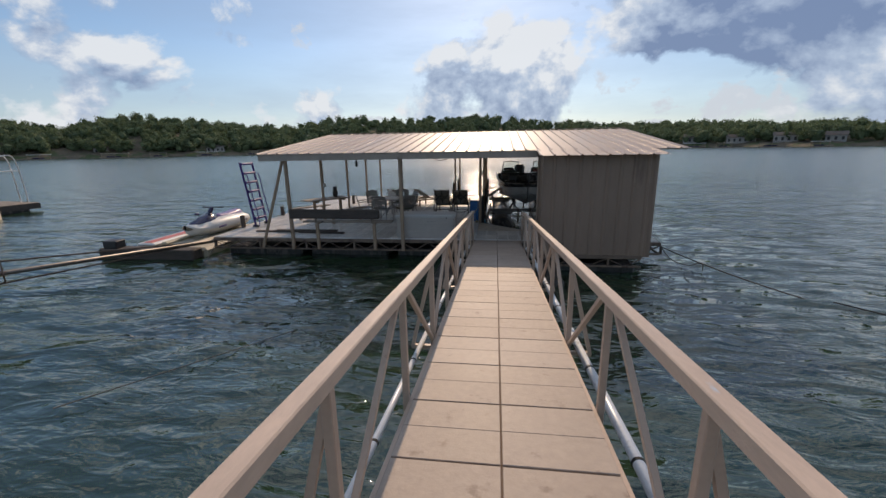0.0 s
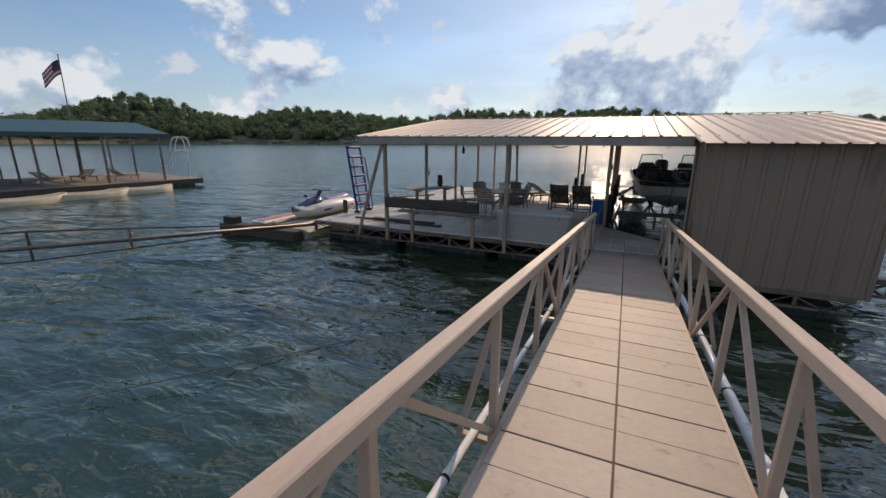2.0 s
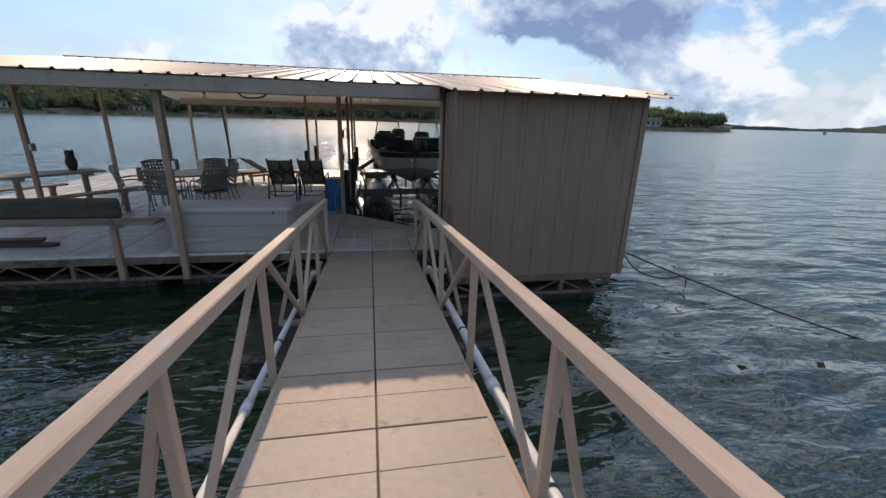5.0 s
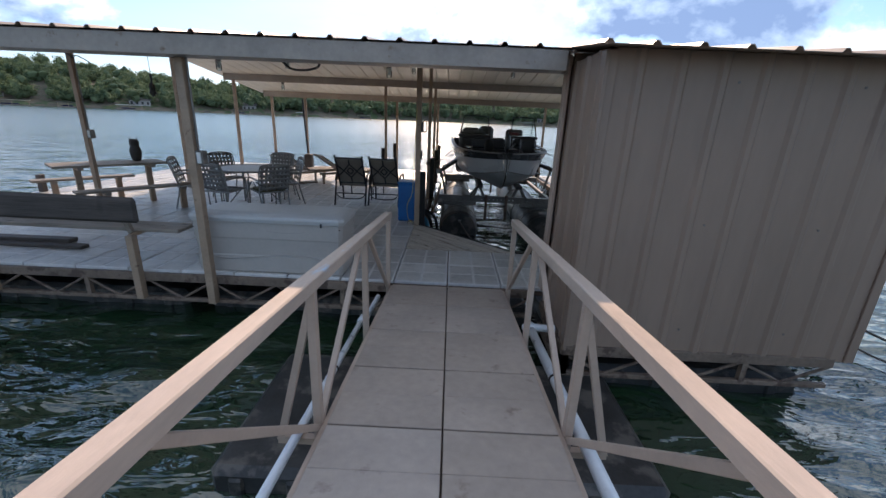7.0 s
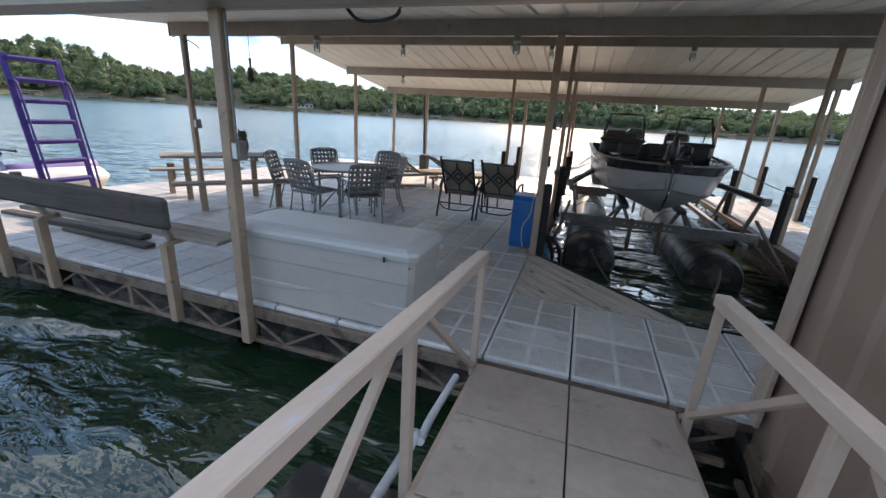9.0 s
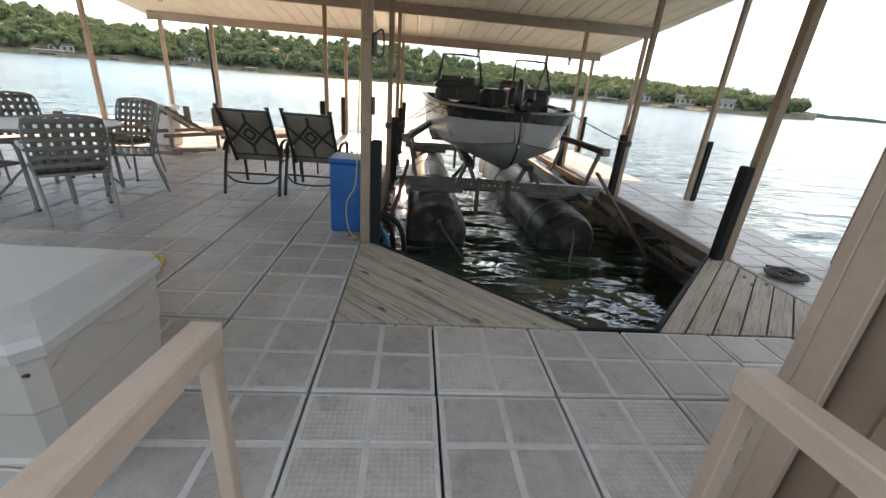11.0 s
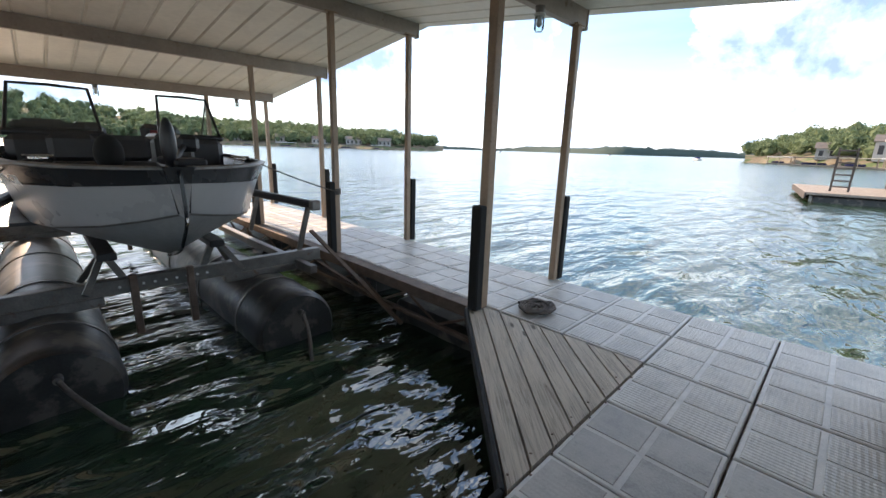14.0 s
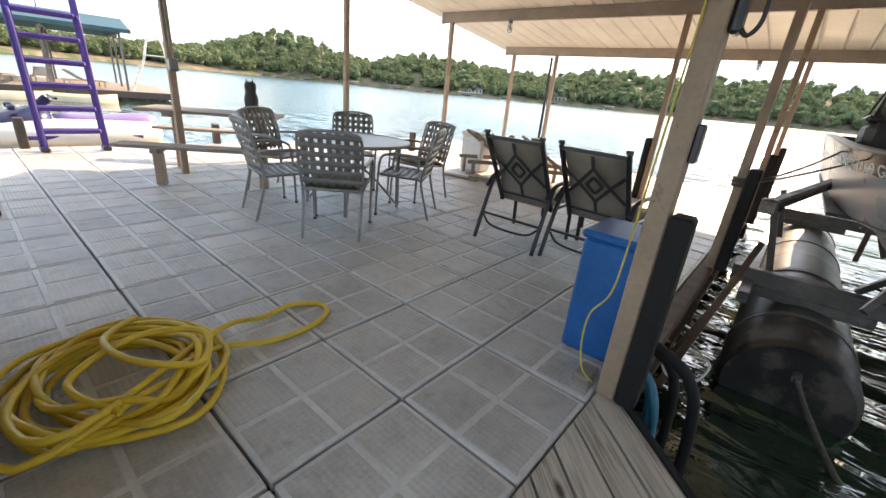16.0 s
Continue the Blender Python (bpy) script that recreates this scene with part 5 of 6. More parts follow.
# ---- yellow hose coil ----
def hose_coil():
    e = placed("garden_hose", (-2.07, 1.02, 0), label="loosely coiled yellow hose lying on the pavers", category="hose")
    rng = random.Random(12)
    pts, n = [], 11 * 22
    for k in range(n):
        a = k / 22 * math.tau
        turn = k // 22
        r = 0.20 + 0.17 * abs(math.sin(turn * 2.1 + 0.4)) + 0.02 * math.sin(a * 2 + turn)
        cx, cy = -2.06 + 0.05 * math.sin(turn * 3.3), 1.0 + 0.05 * math.cos(turn * 2.7)
        z = 0.016 + 0.011 * turn * (0.75 + 0.25 * math.sin(a * 3 + turn)) + 0.012 * (1 + math.sin(a * 2 + turn * 1.7))
        pts.append((cx + r * 1.08 * math.cos(a), cy + r * math.sin(a), z))
    tail = [(-2.10, 1.42, 0.10), (-2.18, 1.66, 0.03), (-2.22, 1.86, 0.02), (-2.14, 2.00, 0.016), (-2.02, 1.98, 0.016), (-1.95, 1.82, 0.016), (-1.96, 1.60, 0.02), (-2.0, 1.40, 0.06), (-1.9, 1.22, 0.12), (-1.75, 1.05, 0.10), (-1.8, 0.8, 0.06)]
    part("hose", tube(bmesh.new(), spline(pts[::3] + tail, 4), 0.0145, 8), M["yellow"], e)
    extra = [(-2.38, 1.15, 0.14), (-2.2, 1.0, 0.17), (-1.95, 1.05, 0.18), (-1.85, 1.25, 0.13), (-2.05, 1.33, 0.15), (-2.15, 1.1, 0.17), (-2.0, 0.85, 0.15), (-1.75, 0.95, 0.12)]
    part("loose_loop", tube(bmesh.new(), spline(extra, 8), 0.0145, 8), M["yellow"], e)
    rod_end = rodm((-1.8, 0.8, 0.06), (-1.82, 0.74, 0.05), 0.019, seg=12)
    part("coupling", rod_end, M["chrome"], e, "brass-coloured hose coupling")
    return e


hose_coil()

# ---- chairs ----
def strap_chair():
    """Patio chair with woven straps; faces +y, base at the middle of its feet."""
    e = thing("patio_chair", label="grey metal patio chair with woven vinyl strap back", category="chair", group="chairs round the table")
    for s in (-1, 1):
        part("front_leg", tube(bmesh.new(), spline([(s * 0.27, 0.26, 0.0), (s * 0.275, 0.25, 0.3), (s * 0.285, 0.22, 0.60), (s * 0.28, 0.12, 0.655)], 5), 0.0125, 8), M["frame"], e)
        part("rear_leg", tube(bmesh.new(), spline([(s * 0.24, -0.30, 0.0), (s * 0.245, -0.22, 0.3), (s * 0.25, -0.20, 0.42)], 5), 0.0125, 8), M["frame"], e)
        part("armrest", tube(bmesh.new(), spline([(s * 0.28, 0.14, 0.655), (s * 0.29, -0.05, 0.66), (s * 0.27, -0.24, 0.64)], 5), 0.016, 8), M["frame"], e)
        part("foot", rodm((s * 0.27, 0.26, 0.0), (s * 0.27, 0.26, 0.02), 0.017, seg=8), M["dark"], e)
    part("back_frame", tube(bmesh.new(), spline([(-0.25, -0.20, 0.42), (-0.26, -0.26, 0.65), (-0.25, -0.32, 0.86), (-0.18, -0.335, 0.905), (0, -0.345, 0.92), (0.18, -0.335, 0.905), (0.25, -0.32, 0.86), (0.26, -0.26, 0.65), (0.25, -0.20, 0.42)], 5), 0.0125, 8), M["frame"], e)
    part("seat_frame", tube(bmesh.new(), [(-0.25, -0.21, 0.42), (-0.26, 0.24, 0.44), (0.26, 0.24, 0.44), (0.25, -0.21, 0.42)], 0.0125, 8, True), M["frame"], e)
    for k in range(7):
        x = -0.21 + 0.07 * k
        pts = [(x, -0.212 - 0.135 * ((z - 0.46) / 0.45) ** 1.1 + 0.004 * (-1) ** k, z) for z in (0.46, 0.56, 0.66, 0.76, 0.86, 0.905)]
        bm = bmesh.new()
        skin(bm, [[(px - 0.022, py, pz), (px + 0.022, py, pz)] for px, py, pz in pts], smooth=True)
        thick(part("back_strap", bm, M["strap"], e), 0.003)
    for k in range(6):
        z = 0.50 + 0.075 * k
        y = -0.212 - 0.135 * ((z - 0.46) / 0.45) ** 1.1 - 0.006
        bm = bmesh.new()
        skin(bm, [[(x, y + 0.003 * math.sin(x * 40), z - 0.022), (x, y + 0.003 * math.sin(x * 40), z + 0.022)] for x in [-0.255 + 0.51 * i / 8 for i in range(9)]], smooth=True)
        thick(part("back_strap", bm, M["strap"], e), 0.003)
    for k in range(7):
        y = -0.18 + 0.068 * k
        bm = bmesh.new()
        skin(bm, [[(x, y - 0.029, 0.425 + 0.04 * (y + 0.2) - 0.02 * (1 - (x / 0.26) ** 2)), (x, y + 0.029, 0.425 + 0.04 * (y + 0.2) - 0.02 * (1 - (x / 0.26) ** 2))] for x in [-0.26 + 0.52 * i / 8 for i in range(9)]], smooth=True)
        thick(part("seat_strap", bm, M["strap"], e), 0.004)
    return e


TC = Vector((-3.86, 3.55))
first = strap_chair()
chair_at = []
for k, (ang, r) in enumerate(((-46, 0.88), (32, 0.62), (85, 0.95), (143, 0.95), (200, 0.98), (-100, 0.80))):
    p = TC + Vector((math.cos(radians(ang)), math.sin(radians(ang)))) * r
    m = Matrix.Translation((p.x, p.y, 0)) @ Matrix.Rotation(radians(ang + 90), 4, "Z")
    chair_at.append(m)
    if k == 0:
        first.matrix_basis = m
    else:
        copy_thing(first, m)
for m in (chair_at[0], chair_at[2]):
    e = thing("seat_cushion", m, label="flat camouflage cushion on a patio chair", category="cushion", group="seat cushions")
    part("pad", boxm((-0.22, -0.17, 0.425), (0.22, 0.23, 0.475), 0.018), M["camo"], e)
    part("tie", boxm((-0.23, -0.19, 0.41), (-0.20, -0.16, 0.45), 0.004), M["camo"], e)

e = placed("patio_table", (TC.x, TC.y, 0), label="round glass-topped patio table with grey metal legs", category="table")
rim = part("rim", tube(bmesh.new(), [(TC.x + 0.60 * math.cos(k * math.tau / 40), TC.y + 0.60 * math.sin(k * math.tau / 40), 0.715) for k in range(40)], 0.017, 8, True), M["frame"], e)
part("tabletop", rod(bmesh.new(), (TC.x, TC.y, 0.712), (TC.x, TC.y, 0.722), 0.59, seg=48), M["lid"], e, "pale frosted glass tabletop")
for k in range(4):
    a = math.pi / 4 + k * math.pi / 2
    c, s = math.cos(a), math.sin(a)
    part("leg", tube(bmesh.new(), spline([(TC.x + 0.50 * c, TC.y + 0.50 * s, 0.70), (TC.x + 0.49 * c, TC.y + 0.49 * s, 0.4), (TC.x + 0.50 * c, TC.y + 0.50 * s, 0.0)], 5), 0.02, 8), M["frame"], e)
    part("curved_brace", tube(bmesh.new(), spline([(TC.x + 0.48 * c, TC.y + 0.48 * s, 0.05), (TC.x + 0.25 * c, TC.y + 0.25 * s, 0.30), (TC.x + 0.06 * c, TC.y + 0.06 * s, 0.45)], 6), 0.012, 8), M["frame"], e)


def sling_chair():
    """Black recliner with a patterned sling; faces +y."""
    e = thing("sling_recliner", label="black metal recliner with tan diamond-patterned sling", category="recliner", group="recliners by the slip")
    top, low = Vector((0, -0.30, 0.97)), Vector((0, 0.10, 0.36))
    d = (top - low)
    n = Vector((0, -d.z, d.y)).normalized() * -1
    back = lambda u, v: low + d * v + Vector((u, 0, 0))
    bm = bmesh.new()
    skin(bm, [[back(-0.25, v) + n * (0.03 * math.sin(v * math.pi)), back(0.0, v) + n * (0.045 * math.sin(v * math.pi)), back(0.25, v) + n * (0.03 * math.sin(v * math.pi))] for v in [k / 8 for k in range(9)]])
    sling = thick(part("back_sling", bm, M["sling"], e), 0.004)
    for u in (-0.265, 0.265):
        part("back_rail", barm(back(u, -0.03), back(u, 1.03), 0.035, 0.035, (0, 1, 0), 0.006), M["dark"], e)
        part("rail_cap", boxm(tuple(back(u, 1.03) - Vector((0.022, 0.022, 0.0))), tuple(back(u, 1.03) + Vector((0.022, 0.022, 0.03))), 0.006), M["dark"], e)
    part("top_bar", barm(back(-0.26, 0.985), back(0.26, 0.985), 0.03, 0.03), M["dark"], e)
    part("low_bar", barm(back(-0.26, 0.12), back(0.26, 0.12), 0.02, 0.02), M["dark"], e)
    off = -n * 0.004 - Vector((0, 0.016, 0.006))

    def stripe(a, b):
        part("pattern", barm(back(*a) + off, back(*b) + off, 0.028, 0.006, tuple(n)), M["seat"], sling)

    for r in (0.17, 0.085):
        q = r * 0.78
        pts = [(0, 0.56 + r * 1.35), (q, 0.56), (0, 0.56 - r * 1.35), (-q, 0.56)]
        for k in range(4):
            stripe(pts[k], pts[(k + 1) % 4])
    for a, b in (((0.13, 0.56), (0.25, 0.74)), ((-0.13, 0.56), (-0.25, 0.74)), ((0.13, 0.56), (0.25, 0.38)), ((-0.13, 0.56), (-0.25, 0.38)), ((0, 0.79), (0, 0.95)), ((0, 0.33), (0, 0.16))):
        stripe(a, b)
    bm = bmesh.new()
    skin(bm, [[(-0.25, 0.10 + 0.52 * v, 0.36 + 0.03 * v - 0.03 * math.sin(v * math.pi)), (0.25, 0.10 + 0.52 * v, 0.36 + 0.03 * v - 0.03 * math.sin(v * math.pi))] for v in [k / 6 for k in range(7)]])
    thick(part("seat_sling", bm, M["sling"], e), 0.004)
    bm = bmesh.new()
    skin(bm, [[(-0.24, 0.62 + 0.45 * v, 0.39 - 0.03 * v), (0.24, 0.62 + 0.45 * v, 0.39 - 0.03 * v)] for v in (0, 0.5, 1)])
    thick(part("footrest_sling", bm, M["sling"], e), 0.004)
    for s in (-1, 1):
        part("seat_rail", barm((s * 0.265, 0.08, 0.36), (s * 0.265, 1.07, 0.37), 0.03, 0.03), M["dark"], e)
        part("armrest", tube(bmesh.new(), spline([(s * 0.31, -0.13, 0.50), (s * 0.315, 0.0, 0.60), (s * 0.315, 0.25, 0.61), (s * 0.31, 0.42, 0.55), (s * 0.31, 0.50, 0.0)], 5), 0.019, 8), M["dark"], e)
        part("rear_leg", tube(bmesh.new(), spline([(s * 0.31, -0.02, 0.58), (s * 0.31, -0.12, 0.35), (s * 0.31, -0.24, 0.0)], 5), 0.019, 8), M["dark"], e)
        part("foot_leg", barm((s * 0.25, 1.02, 0.35), (s * 0.25, 1.06, 0.0), 0.022, 0.022, (0, 1, 0)), M["dark"], e)
    part("rear_stretcher", barm((-0.30, -0.15, 0.24), (0.30, -0.15, 0.24), 0.02, 0.02), M["dark"], e)
    part("rear_loop", tube(bmesh.new(), spline([(-0.29, -0.16, 0.22), (-0.2, -0.18, 0.15), (0, -0.19, 0.135), (0.2, -0.18, 0.15), (0.29, -0.16, 0.22)], 5), 0.011, 6), M["dark"], e)
    return e


a = sling_chair()
a.matrix_basis = Matrix.Translation((-2.05, 4.12, 0)) @ Matrix.Rotation(radians(1), 4, "Z")
copy_thing(a, Matrix.Translation((-1.37, 4.18, 0)) @ Matrix.Rotation(radians(-2), 4, "Z"))

# ---- picnic table, benches and owl ----
PT = Matrix.Translation((-6.19, 3.09, 0)) @ Matrix.Rotation(radians(52), 4, "Z")


def board_seat(name, m, y0, y1, z, x0, x1, legs, label, category, boards=2, group=""):
    e = thing(name, m, label=label, category=category, group=group)
    w = (y1 - y0) / boards
    for k in range(boards):
        part("board", boxm((x0, y0 + k * w + 0.004, z - 0.038), (x1, y0 + (k + 1) * w - 0.004, z), 0.006), M["greywood"], e)
    ym = (y0 + y1) / 2
    for x in legs:
        part("batten", boxm((x - 0.04, y0 + 0.02, z - 0.09), (x + 0.04, y1 - 0.02, z - 0.038), 0.004), M["greywood"], e)
        part("leg", boxm((x - 0.045, ym - 0.045, 0.0), (x + 0.045, ym + 0.045, z - 0.09), 0.006), M["post"], e)
    return e


board_seat("picnic_table", PT, -0.33, 0.34, 0.77, -0.85, 0.80, (-0.5, 0.55), "weathered wooden picnic table on tan legs", "table", 4)
board_seat("picnic_bench", PT, -1.12, -0.86, 0.45, -0.75, 0.95, (-0.35, 0.75), "weathered wooden bench on tan legs", "bench", 2, "picnic benches")
board_seat("picnic_bench", PT, 0.55, 0.80, 0.45, -1.05, 0.45, (-0.75, 0.2), "weathered wooden bench on tan legs", "bench", 2, "picnic benches")

bm = bmesh.new()
rings = []
for z, r in ((0, 0.06), (0.02, 0.072), (0.10, 0.095), (0.18, 0.10), (0.24, 0.085), (0.27, 0.07), (0.31, 0.08), (0.36, 0.082), (0.39, 0.065), (0.405, 0.02)):
    rings.append([(r * math.cos(k * math.tau / 16), r * 0.85 * math.sin(k * math.tau / 16), z) for k in range(16)])
vs = skin(bm, rings, True)
bm.faces.new(vs[-1])
bm.faces.new(vs[0][::-1])
for s in (-1, 1):
    rod(bm, (s * 0.045, 0, 0.37), (s * 0.07, -0.01, 0.44), 0.022, 0.003, 8)
rod(bm, (0, -0.07, 0.335), (0, -0.10, 0.315), 0.015, 0.002, 6)
owl = tagged(mesh_ob("owl_decoy", bm, M["owl"]), "dark brown plastic owl decoy on the picnic table", "decoy")
owl.matrix_basis = PT @ Matrix.Translation((0.42, 0.10, 0.77)) @ Matrix.Rotation(radians(-40), 4, "Z")

# bench along the front edge, its back to the water
e = placed("dock_bench", (-4.5, 0.1, -0.3), label="long grey plank bench with a dark timber back", category="bench")
part("backboard", boxm((-5.95, -0.20, 0.585), (-3.28, -0.145, 0.86), 0.03), M["darkwood"], e, "thick dark timber backboard")
for k in range(2):
    part("seat_board", boxm((-5.65, 0.0 + 0.16 * k, 0.44), (-3.0, 0.152 + 0.16 * k, 0.48), 0.008), M["greywood"], e)
for x in (-5.17, -3.47):
    part("leg", boxm((x - 0.04, -0.13, -0.32), (x + 0.04, -0.05, 0.42), 0.005), M["post"], e)
    part("seat_arm", boxm((x - 0.02, -0.10, 0.40), (x + 0.02, 0.30, 0.44), 0.004), M["post"], e)
    part("back_arm", barm((x - 0.05, 0.0, 0.41), (x - 0.05, -0.135, 0.80), 0.04, 0.05, (1, 0, 0)), M["greywood"], e)

# old boards lying on the deck
for x0, x1, y, z, t in ((-7.6, -5.0, 0.78, 0.0, 0.02), (-6.1, -4.65, 0.60, 0.0, -0.02), (-6.9, -4.9, 0.70, 0.045, 0.012)):
    e = placed("loose_board", ((x0 + x1) / 2, y, z), label="old dark timber board lying on the deck", category="board", group="loose boards")
    e.rotation_euler = (0, 0, 0)
    part("board", barm((x0, y - t * (x1 - x0) / 2, z + 0.022), (x1, y + t * (x1 - x0) / 2, z + 0.022), 0.13, 0.044, bevel=0.006), M["darkwood"], e)


# ---- swim ladder ----
def swim_ladder():
    e = placed("swim_ladder", (-8.12, 1.85, 0), label="tall purple swim ladder with flat steps and handrails", category="ladder")
    foot, head = Vector((-8.10, 0, 0.02)), Vector((-8.40, 0, 2.14))
    at = lambda v, y: foot.lerp(head, v) + Vector((0, y, 0))
    for y in (1.52, 2.20):
        part("side_rail", barm(at(0, y), at(1, y), 0.035, 0.085, (0, 1, 0), 0.008), M["purple"], e)
        hand = [at(0.02, y) + Vector((0.10, 0, 0)), at(0.05, y) + Vector((0.16, 0, -0.03)), at(0.2, y) + Vector((0.17, 0, 0)), at(0.5, y) + Vector((0.15, 0, 0)), at(0.76, y) + Vector((0.15, 0, 0)), at(0.82, y) + Vector((0.11, 0, 0)), at(0.83, y) + Vector((0.02, 0, 0))]
        part("handrail", tube(bmesh.new(), spline(hand, 6), 0.017, 8), M["purple"], e)
        part("pivot_block", boxm((-8.20, y - 0.05, 0.0), (-8.0, y + 0.05, 0.07), 0.015), M["dark"], e)
    for k in range(7):
        v = 0.12 + 0.142 * k
        p = at(v, 1.86)
        part("step", boxm((p.x - 0.06, 1.54, p.z - 0.035), (p.x + 0.07, 2.18, p.z + 0.035), 0.02), M["purple"], e)
    return e


swim_ladder()

for x, y, h, mat in ((-8.45, 1.35, 0.42, "darkwood"), (-8.42, 3.9, 0.35, "darkwood"), (-5.6, 9.6, 0.45, "darkwood"), (-6.7, 7.3, 0.4, "darkwood")):
    e = placed("mooring_stub", (x, y, 0), label="short dark timber mooring post on the deck", category="post", group="mooring stubs")
    part("stub", boxm((x - 0.055, y - 0.055, 0), (x + 0.055, y + 0.055, h), 0.01), M[mat], e)


# ---- jet ski on its drive-on float ----
def jet_ski():
    e = placed("jet_ski", (-9.9, 2.0, -0.32), label="white and purple jet ski with a navy hood", category="jet ski")
    st = [(0.50, 0.04, 0.02, 0.03), (0.75, 0.30, -0.12, 0.10), (1.2, 0.46, -0.2, 0.16), (1.9, 0.54, -0.24, 0.18), (2.7, 0.55, -0.24, 0.17), (3.25, 0.48, -0.20, 0.14), (3.35, 0.40, -0.15, 0.10)]
    rings = []
    for y, h, z0, z1 in st:
        rings.append([(-9.9 + h * u, y, z) for u, z in ((-0.0, z0 - 0.05), (-0.6, z0), (-1.0, z0 + 0.16), (-1.04, z0 + 0.20), (-0.92, z1), (-0.45, z1 + 0.09), (0.45, z1 + 0.09), (0.92, z1), (1.04, z0 + 0.20), (1.0, z0 + 0.16), (0.6, z0))])
    bm = bmesh.new()
    vs = skin(bm, rings, True)
    bm.faces.new(vs[0][::-1])
    bm.faces.new(vs[-1])
    part("hull", bm, M["white"], e, "white fibreglass hull")
    bm = bmesh.new()
    rings = []
    for y, h, z in ((0.58, 0.06, 0.08), (0.85, 0.26, 0.24), (1.25, 0.34, 0.36), (1.6, 0.30, 0.46), (1.85, 0.22, 0.44)):
        rings.append([(-9.9 + h * math.cos(a), y, 0.10 + (z - 0.10) * math.sin(a)) for a in [math.pi * k / 8 for k in range(9)]])
    vs = skin(bm, rings)
    bm.faces.new(vs[-1])
    part("hood", bm, M["navy"], e, "glossy navy front hood")
    bm = bmesh.new()
    rings = []
    for y, h, z in ((1.9, 0.16, 0.34), (2.1, 0.20, 0.36), (2.5, 0.23, 0.33), (2.9, 0.25, 0.37), (3.2, 0.20, 0.38), (3.36, 0.12, 0.33)):
        rings.append([(-9.9 + h * math.cos(a), y, 0.16 + (z - 0.16) * math.sin(a) ** 0.6) for a in [math.pi * k / 8 for k in range(9)]])
    vs = skin(bm, rings)
    bm.faces.new(vs[-1])
    bm.faces.new(vs[0][::-1])
    part("seat", bm, M["lilac"], e, "lilac and grey vinyl seat")
    part("steering_column", barm((-9.9, 1.70, 0.42), (-9.9, 1.88, 0.60), 0.14, 0.09, (1, 0, 0), 0.02), M["navy"], e)
    hb = part("handlebar", rodm((-10.28, 1.92, 0.61), (-9.52, 1.92, 0.61), 0.017, seg=8), M["dark"], e)
    for s in (-1, 1):
        part("grip", rodm((-9.9 + s * 0.25, 1.92, 0.61), (-9.9 + s * 0.39, 1.93, 0.61), 0.024, seg=8), M["dark"], hb)
        part("mirror", boxm((-9.9 + s * 0.24 - 0.06, 1.35, 0.40), (-9.9 + s * 0.24 + 0.06, 1.45, 0.48), 0.02), M["navy"], e)
    part("side_stripe", boxm((-9.385, 1.4, -0.02), (-9.365, 3.0, 0.04), 0.006), M["purple"], e)
    return e


jet_ski()
e = placed("jet_ski_float", (-10.2, 1.8, -0.7), label="cream plastic drive-on jet ski float", category="float")
for k in range(3):
    part("float_section", boxm((-11.2, -0.2 + 1.35 * k, -0.70), (-8.75, 1.12 + 1.35 * k, -0.33), 0.08), M["cream"], e)
for s in (-1, 1):
    part("bunk_ridge", boxm((-9.9 + s * 0.5 - 0.10, 0.1, -0.34), (-9.9 + s * 0.5 + 0.10, 3.7, -0.24), 0.04), M["cream"], e)
e = placed("kayak_paddle_board", (-10.9, 0.9, -0.33), label="red and white plastic float board beside the jet ski", category="board")
part("board", boxm((-11.15, -0.1, -0.33), (-10.55, 1.9, -0.24), 0.04), M["white"], e)
part("stripe", boxm((-11.0, 0.0, -0.242), (-10.7, 1.8, -0.225), 0.01), M["orange"], e, "red-orange stripe")
e = placed("kayak_paddle_board", (-11.0, 2.6, -0.33), label="red plastic float ring leaning by the berth", category="board")
part("board", boxm((-11.2, 2.0, -0.33), (-10.7, 3.1, -0.25), 0.03), M["orange"], e)
e = placed("float_block", (-11.6, -0.35, -0.7), label="dark timber and foam float at the berth end", category="float")
part("frame", boxm((-11.9, -0.7, -0.60), (-8.8, -0.25, -0.28), 0.03), M["darkwood"], e)
part("box", boxm((-11.75, -0.65, -0.28), (-11.3, -0.30, -0.05), 0.02), M["seat"], e, "dark grey plastic box")

# ---- trussed mooring boom to the shore ----
e = placed("mooring_boom", (-12.5, -5.5, -0.2), label="trussed steel mooring boom from dock corner to shore", category="boom")
b0, b1 = Vector((-8.55, -0.02, -0.14)), Vector((-16.5, -12.5, 0.15))
part("main_tube", rodm(b0, b1, 0.055, seg=12), M["galv"], e, smooth=True)
ts = (0.0, 0.30, 0.42, 0.56, 0.72, 1.0)
for up in (0.36, -0.30):
    pts = [b0.lerp(b1, t) + Vector((0, 0, up * (0 if t in (0.0, 1.0) else (0.75 if t == 0.30 else 1)))) for t in ts]
    part("stay_rod", tube(bmesh.new(), pts, 0.02, 8), M["rust"], e)
for t in ts[2:-1]:
    p = b0.lerp(b1, t)
    part("spreader", barm(p - Vector((0, 0, 0.30)), p + Vector((0, 0, 0.36)), 0.05, 0.04, (0, 1, 0)), M["rust"], e)
p = b0.lerp(b1, 0.30)
side = Vector((0.82, -0.57, 0))
ring = [p + Vector((0, 0, 0.27)), p + side * 0.2, p - Vector((0, 0, 0.22)), p - side * 0.2]
